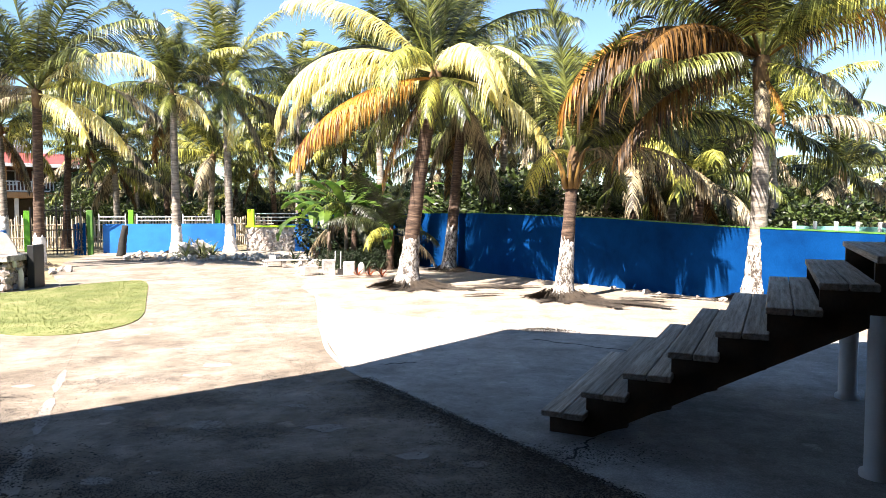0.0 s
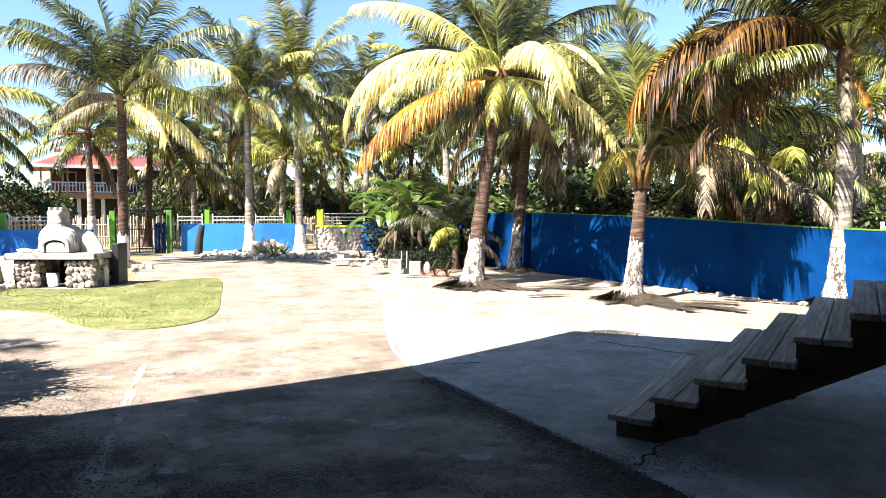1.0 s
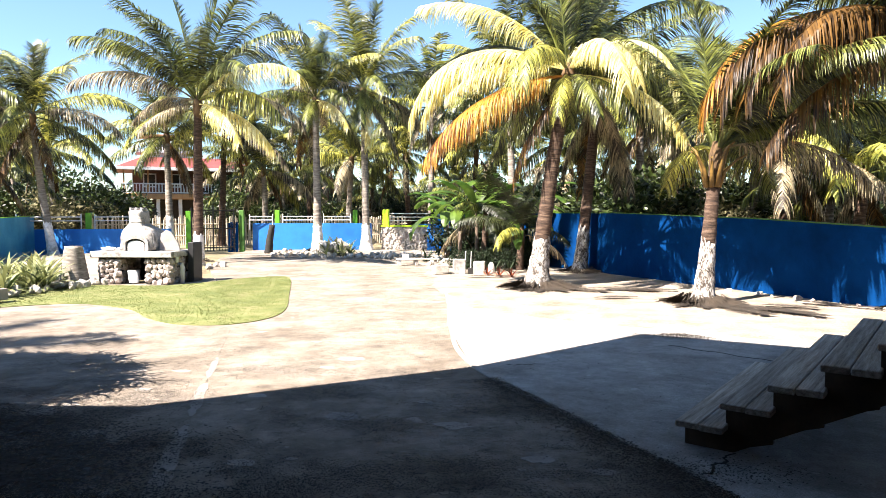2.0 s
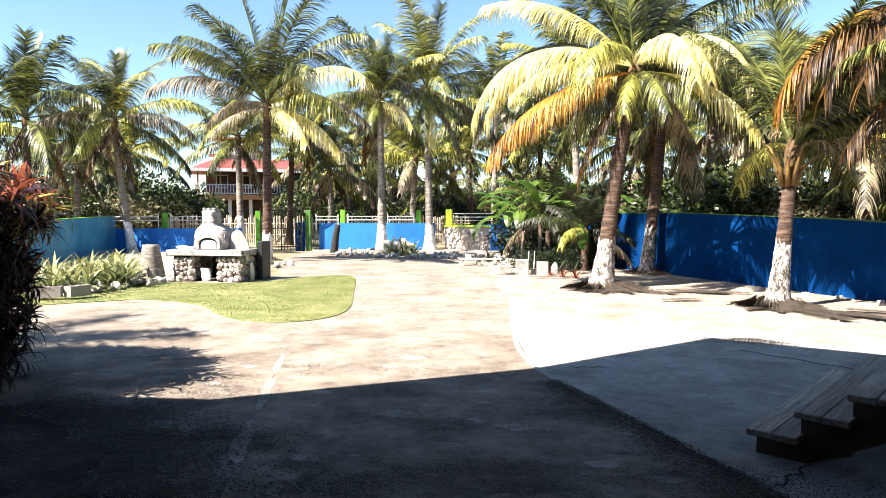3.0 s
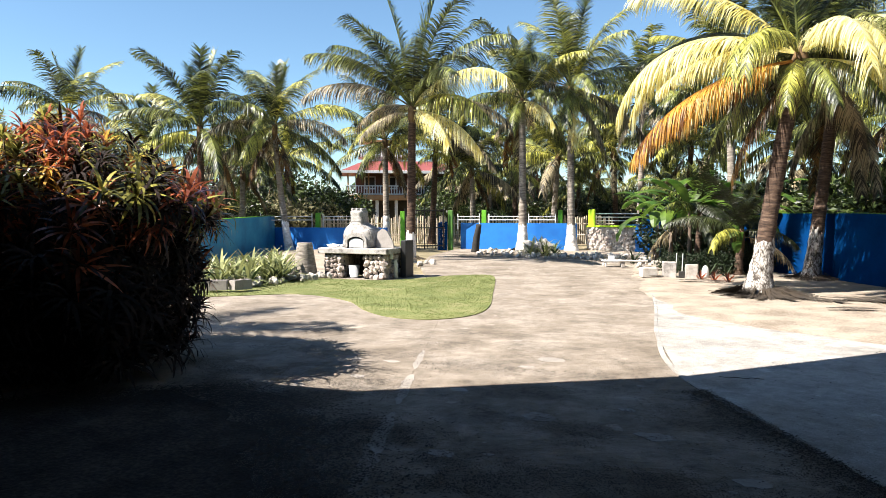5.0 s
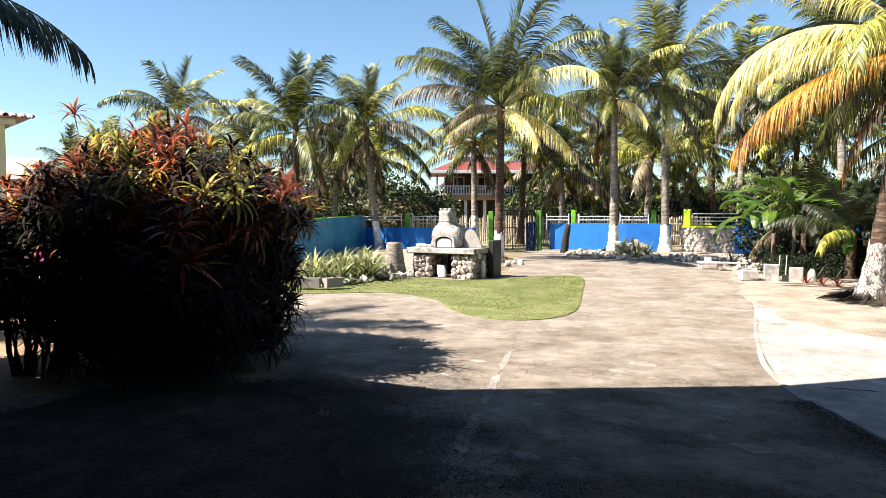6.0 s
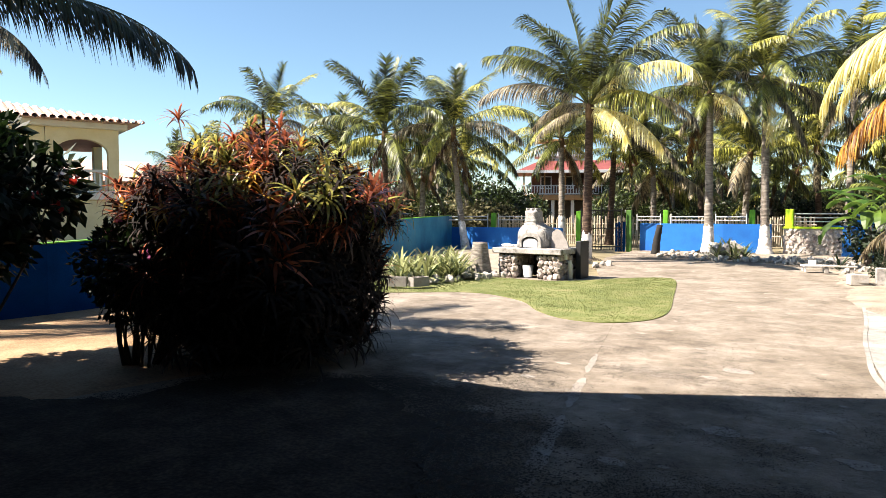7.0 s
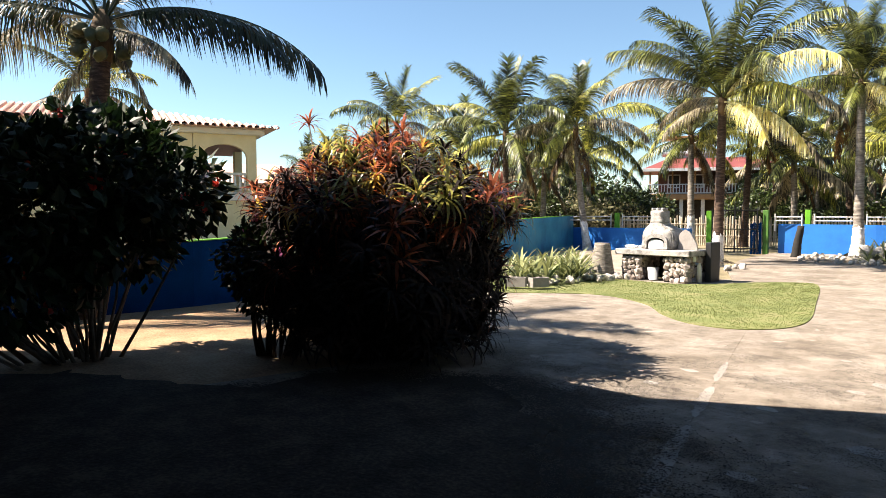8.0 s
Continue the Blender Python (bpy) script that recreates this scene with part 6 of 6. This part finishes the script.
def railing(x0, x1, y, z0, z1, parent, n):
    boxed("hand_rail", (x0, y - 0.05, z1 - 0.1, x1, y + 0.05, z1), M["white"], parent, 0.01)
    boxed("bottom_rail", (x0, y - 0.04, z0, x1, y + 0.04, z0 + 0.1), M["white"], parent, 0.01)
    for i in range(n):
        x = x0 + (x1 - x0) * (i + 0.5) / n
        boxed("baluster", (x - 0.045, y - 0.03, z0 + 0.1, x + 0.045, y + 0.03, z1 - 0.1), M["white"], parent, 0)
railing(-5.9, 5.8, -0.02, 3.45, 4.3, h1, 46)
bm = bmesh.new()
low = [bm.verts.new(c) for c in ((-6.6, -0.9, 5.5), (6.4, -0.9, 5.5), (6.4, 8.0, 5.5), (-6.6, 8.0, 5.5))]
high = [bm.verts.new(c) for c in ((-4.2, 2.4, 6.7), (2.6, 2.4, 6.7), (2.6, 5.4, 6.7), (-4.2, 5.4, 6.7))]
for k in range(4):
    bm.faces.new((low[k], low[(k + 1) % 4], high[(k + 1) % 4], high[k]))
bm.faces.new(low[::-1]), bm.faces.new(high)
part("roof", bm, M["red_roof"], h1, "red metal roof")
boxed("fascia", (-6.65, -0.97, 5.36, 6.45, -0.9, 5.62), M["white"], h1, 0.01)
boxed("tower", (-4.2, 2.6, 6.5, -0.4, 5.2, 7.2), M["white"], h1, 0.02)
railing(-4.6, -0.2, 2.3, 7.2, 8.1, h1, 18)
boxed("tower_floor", (-4.7, 2.2, 7.05, -0.1, 5.5, 7.22), M["white"], h1, 0.01)
boxed("tower_room", (-3.6, 3.2, 7.22, -1.1, 5.2, 8.55), M["maroon"], h1, 0.02)
boxed("tower_roof", (-4.5, 2.4, 8.55, -0.3, 5.8, 8.7), M["tan_beam"], h1, 0.02)

# ---- cream house with a tiled roof ----
h2 = empty("cream_house", pose(*at(66.9, 30.5), 0, 0, 0, 66.9 + 12), "cream stucco house with an arched loggia and a clay-tile roof", "house")
# x runs to the left along the front (negative), the front faces -y
boxed("lower_wall", (-16, 0.2, -0.1, -0.6, 7, 2.15), M["cream"], h2, 0.02)
boxed("belt_course", (-16, 0.1, 2.152, -0.5, 7.1, 2.5), M["trim"], h2, 0.03)
boxed("upper_wall", (-16, 0.3, 2.502, -3.1, 7, 4.95), M["cream"], h2, 0.02)
boxed("loggia_ceiling", (-2.9, 0.66, 4.55, -0.52, 6.9, 4.94), M["maroon"], h2, 0.01, "dark boarded ceiling")
boxed("loggia_side", (-3.1, 0.66, 2.502, -2.9, 4.4, 4.95), M["cream"], h2, 0.02)
bm = bmesh.new()
f = bm.faces.new([bm.verts.new(c) for c in ((-12, 9.0, 3.3), (3.5, 9.0, 3.3), (3.5, 13.0, 4.6), (-12, 13.0, 4.6))])
for g in bmesh.ops.extrude_face_region(bm, geom=[f])["geom"]:
    if isinstance(g, bmesh.types.BMVert):
        g.co.z -= 0.15
part("back_roof", bm, M["tile"], h2, "low clay tile roof of the rear wing")
boxed("rear_wing", (-11.6, 9.4, -0.1, 3.1, 13.0, 3.2), M["cream"], h2, 0.02)
bm = bmesh.new()
arch = [(-3.08, 4.95), (-3.08, 2.502), (-2.75, 2.502), (-2.75, 4.0)] + [(-1.82 + 0.93 * math.cos(a), 4.0 + 0.55 * math.sin(a)) for a in [math.pi - math.pi * k / 12 for k in range(1, 12)]] + [(-0.89, 4.0), (-0.89, 2.502), (-0.5, 2.502), (-0.5, 4.95)]
f = bm.faces.new([bm.verts.new((x, 0.3, z)) for x, z in arch])
for g in bmesh.ops.extrude_face_region(bm, geom=[f])["geom"]:
    if isinstance(g, bmesh.types.BMVert):
        g.co.y += 0.35
part("arch_wall", bm, M["cream"], h2)
boxed("corner_pier", (-0.85, 3.9, 2.502, -0.5, 4.4, 4.95), M["cream"], h2, 0.02)
boxed("cornice", (-16.2, 0.0, 4.952, -0.2, 7.2, 5.2), M["trim"], h2, 0.04)
for i in range(9):
    x = -2.65 + i * 0.21
    v, f = tube([(x, 0.45, 2.5), (x, 0.45, 2.75), (x, 0.45, 2.95), (x, 0.45, 3.25)], [0.04, 0.065, 0.045, 0.04], 8)
    sheet("baluster", v, f, M["trim"], h2, smooth=True)
boxed("side_terrace", (-0.48, 0.9, -0.1, 1.5, 6.5, 1.9), M["cream"], h2, 0.02, "low cream side terrace")
boxed("terrace_slab", (-0.48, 0.8, 1.902, 1.62, 6.6, 2.08), M["trim"], h2, 0.02)
for i in range(9):
    x = -0.36 + i * 0.21
    v, f = tube([(x, 0.95, 2.08), (x, 0.95, 2.3), (x, 0.95, 2.5), (x, 0.95, 2.76)], [0.04, 0.065, 0.045, 0.04], 8)
    sheet("baluster", v, f, M["trim"], h2, smooth=True)
boxed("terrace_rail", (-0.48, 0.87, 2.76, 1.6, 1.04, 2.87), M["trim"], h2, 0.01)
boxed("balcony_rail", (-2.75, 0.38, 3.25, -0.9, 0.55, 3.36), M["trim"], h2, 0.01)
for x in (-5.2, -8.4, -11.6):
    w = boxed("window", (x - 0.6, 0.24, 3.0, x + 0.6, 0.32, 4.3), M["trim"], h2, 0.02)
    boxed("pane", (x - 0.48, 0.2, 3.1, x + 0.48, 0.245, 4.2), M["dim"], w, 0.002)
bm = bmesh.new()
low = [bm.verts.new(c) for c in ((-17, -0.55, 5.2), (0.25, -0.55, 5.2), (0.25, 7.8, 5.2), (-17, 7.8, 5.2))]
high = [bm.verts.new(c) for c in ((-13, 3.4, 6.15), (-4.2, 3.4, 6.15), (-4.2, 3.8, 6.15), (-13, 3.8, 6.15))]
for k in range(4):
    bm.faces.new((low[k], low[(k + 1) % 4], high[(k + 1) % 4], high[k]))
bm.faces.new(low[::-1]), bm.faces.new(high)
part("roof", bm, M["tile"], h2, "clay tile roof")
me = bpy.data.meshes.new("tile_row")
v, f = tube([(0, 0, 0), (0, 1, 0)], [1, 1], 8, False)
me.from_pydata([tuple(q) for q in v], [], f)
me.materials.append(M["tile"])
for i in range(60):
    x = -16.6 + i * 0.285
    reach = min(1.0, max(0.04, (0.25 - x) / 4.45), max(0.04, (x + 17) / 4.0))
    for k in range(max(1, int(11 * reach))):
        s = (k + 0.5) / 11
        p = Vector((x, -0.58 + 3.98 * k / 11, 5.2 + 0.95 * k / 11 + 0.035))
        place_mesh("tile", me, None, h2, m=Matrix.LocRotScale(p, Euler((math.atan2(0.95, 3.98) - 0.03, 0, 0)), Vector((0.105, 0.40, 0.075))))

# aqua panel fence and lamp pole beyond the blue wall
af = empty("panel_fence", pose(0, 0, 0), "fence of pale posts and aqua panels beyond the blue wall", "fence")
for i in range(9):
    az = -27.2 - 1.35 * i
    x, y = at(az, 20.5 - 0.25 * i)
    boxed("fence_post", (x - 0.05, y - 0.05, -0.1, x + 0.03, y + 0.03, 1.42), M["pvc"], af, 0.01)
    x2, y2 = at(az - 1.35, 20.25 - 0.25 * i)
    v = [(x, y, 0.1), (x2, y2, 0.1), (x2, y2, 1.3), (x, y, 1.3)]
    n = Vector((y2 - y, x - x2, 0)).normalized() * 0.02
    v += [(a + n.x, b + n.y, c) for a, b, c in v]
    sheet("fence_panel", v, [(0, 1, 2, 3), (7, 6, 5, 4), (0, 4, 5, 1), (1, 5, 6, 2), (2, 6, 7, 3), (3, 7, 4, 0)], M["aqua"], af)
lp = empty("lamp_pole", pose(*at(-30.6, 48), 0), "tall pale lamp pole with a flat arm", "lamp")
v, f = tube([(0, 0, -0.1), (0, 0, 6.2)], [0.09, 0.06], 8)
sheet("pole", v, f, M["pvc"], lp)
boxed("arm", (-0.9, -0.05, 6.1, 0.8, 0.05, 6.18), M["pvc"], lp, 0.01)
boxed("lamp_head", (-1.1, -0.1, 6.0, -0.6, 0.1, 6.12), M["pvc"], lp, 0.02)

# grit and dry leaf crumbs along the slab edge and on the driveway
rg6 = np.random.RandomState(14)
verts, faces = [], []
edge_pts = [Vector((2.3, 2.05)), Vector((0.80, 4.39)), Vector((-1.02, 7.12)), Vector((-1.75, 9.6))]
for i in range(15000):
    if i < 12500:
        u = rg6.rand() ** 0.8 * 1.3 + 0.55
        k = min(int(u), 2)
        p = edge_pts[k].lerp(edge_pts[k + 1], u - k) if k < 2 else edge_pts[2].lerp(edge_pts[3], u - 2)
        d = abs(rg6.normal(0, 0.16))
        x, y = p.x - d * 0.83 + rg6.normal(0, 0.02), p.y - d * 0.55 + rg6.normal(0, 0.02)
    elif i < 13600:
        x, y = 0.9 + rg6.normal(0, 0.3), 4.55 + rg6.normal(0, 0.12)
    else:
        x, y = rg6.uniform(-4.5, 1.5), rg6.uniform(2.0, 9.0)
    s, a = rg6.uniform(0.003, 0.011), rg6.uniform(0, 6.28)
    b = len(verts)
    for k in range(3):
        w = a + k * 2.1 + rg6.uniform(-0.4, 0.4)
        verts.append((x + s * math.cos(w), y + s * math.sin(w), 0.0115 + rg6.uniform(0, 0.006)))
    faces.append((b, b + 1, b + 2))
tagged(sheet("grit", verts, faces, M["fibre"]), "dark grit and leaf crumbs scattered over the concrete", "litter", kind="stuff")
# dark specks in front of the house: real dirt, thickened as painted shade
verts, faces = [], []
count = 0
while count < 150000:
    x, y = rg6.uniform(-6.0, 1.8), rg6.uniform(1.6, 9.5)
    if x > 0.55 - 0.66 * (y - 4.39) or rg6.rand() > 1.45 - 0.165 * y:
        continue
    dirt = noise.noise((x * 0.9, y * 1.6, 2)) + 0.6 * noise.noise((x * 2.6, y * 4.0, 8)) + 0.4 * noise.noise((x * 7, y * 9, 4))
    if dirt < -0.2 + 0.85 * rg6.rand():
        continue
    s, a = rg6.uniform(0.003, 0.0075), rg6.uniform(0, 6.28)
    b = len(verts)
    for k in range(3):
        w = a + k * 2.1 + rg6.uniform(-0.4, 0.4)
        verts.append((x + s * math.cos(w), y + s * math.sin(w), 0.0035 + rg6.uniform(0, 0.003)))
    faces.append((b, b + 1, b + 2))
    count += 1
# more specks left of the joint, only to darken the shaded panel
for i in range(45000):
    x, y = rg6.uniform(-4.6, -0.9), rg6.uniform(2.2, 6.2)
    if (x + 0.62) * 0.912 + (y + 0.4) * 0.409 > -0.15 or noise.noise((x * 1.3, y * 1.8, 6)) + 0.5 * noise.noise((x * 5, y * 6, 3)) < -0.35 + 0.7 * rg6.rand():
        continue
    s, a = rg6.uniform(0.003, 0.009), rg6.uniform(0, 6.28)
    b = len(verts)
    verts += [(x + s * math.cos(a + 2.1 * k), y + s * math.sin(a + 2.1 * k), 0.0035 + rg6.uniform(0, 0.003)) for k in range(3)]
    faces.append((b, b + 1, b + 2))
# specks spilled past the painted-shade sheet to blur its edge
for i in range(24000):
    x, y = painted_shade[rg6.randint(0, 70)]
    d = abs(rg6.normal(0, 0.5))
    x, y = x + 0.75 * d + rg6.normal(0, 0.1), y + 0.55 * d + rg6.normal(0, 0.1)
    s, a = rg6.uniform(0.005, 0.018), rg6.uniform(0, 6.28)
    b = len(verts)
    verts += [(x + s * math.cos(a + 2.1 * k), y + s * math.sin(a + 2.1 * k), 0.010 + rg6.uniform(0, 0.006)) for k in range(3)]
    faces.append((b, b + 1, b + 2))
tagged(sheet("dirt_and_shade", verts, faces, M["dirt"]), "fine dark dirt on the concrete near the house, thickened to paint in shade", "dirt", kind="stuff")

# heap of dark gravel at the far edge of the slab
rg7 = np.random.RandomState(3)
verts, faces = [], []
HEAP = Vector((1.42, 9.36))
for i in range(420):
    u, v = rg7.normal(0, 0.2), rg7.normal(0, 0.055)
    x, y = HEAP.x + u * 0.97 + v * 0.2, HEAP.y - u * 0.22 + v
    z = 0.015 + 0.05 * math.exp(-(u / 0.3) ** 2 - (v / 0.1) ** 2) * rg7.rand()
    s0, a = rg7.uniform(0.006, 0.014), rg7.uniform(0, 6.28)
    b = len(verts)
    for k in range(3):
        w = a + 2.1 * k
        verts.append((x + s0 * math.cos(w), y + s0 * math.sin(w), z))
    verts.append((x, y, z + s0 * 0.9))
    faces += [(b, b + 1, b + 3), (b + 1, b + 2, b + 3), (b + 2, b, b + 3)]
tagged(sheet("gravel_heap", verts, faces, M["fibre"]), "small heap of dark gravel at the slab edge", "gravel", kind="stuff")
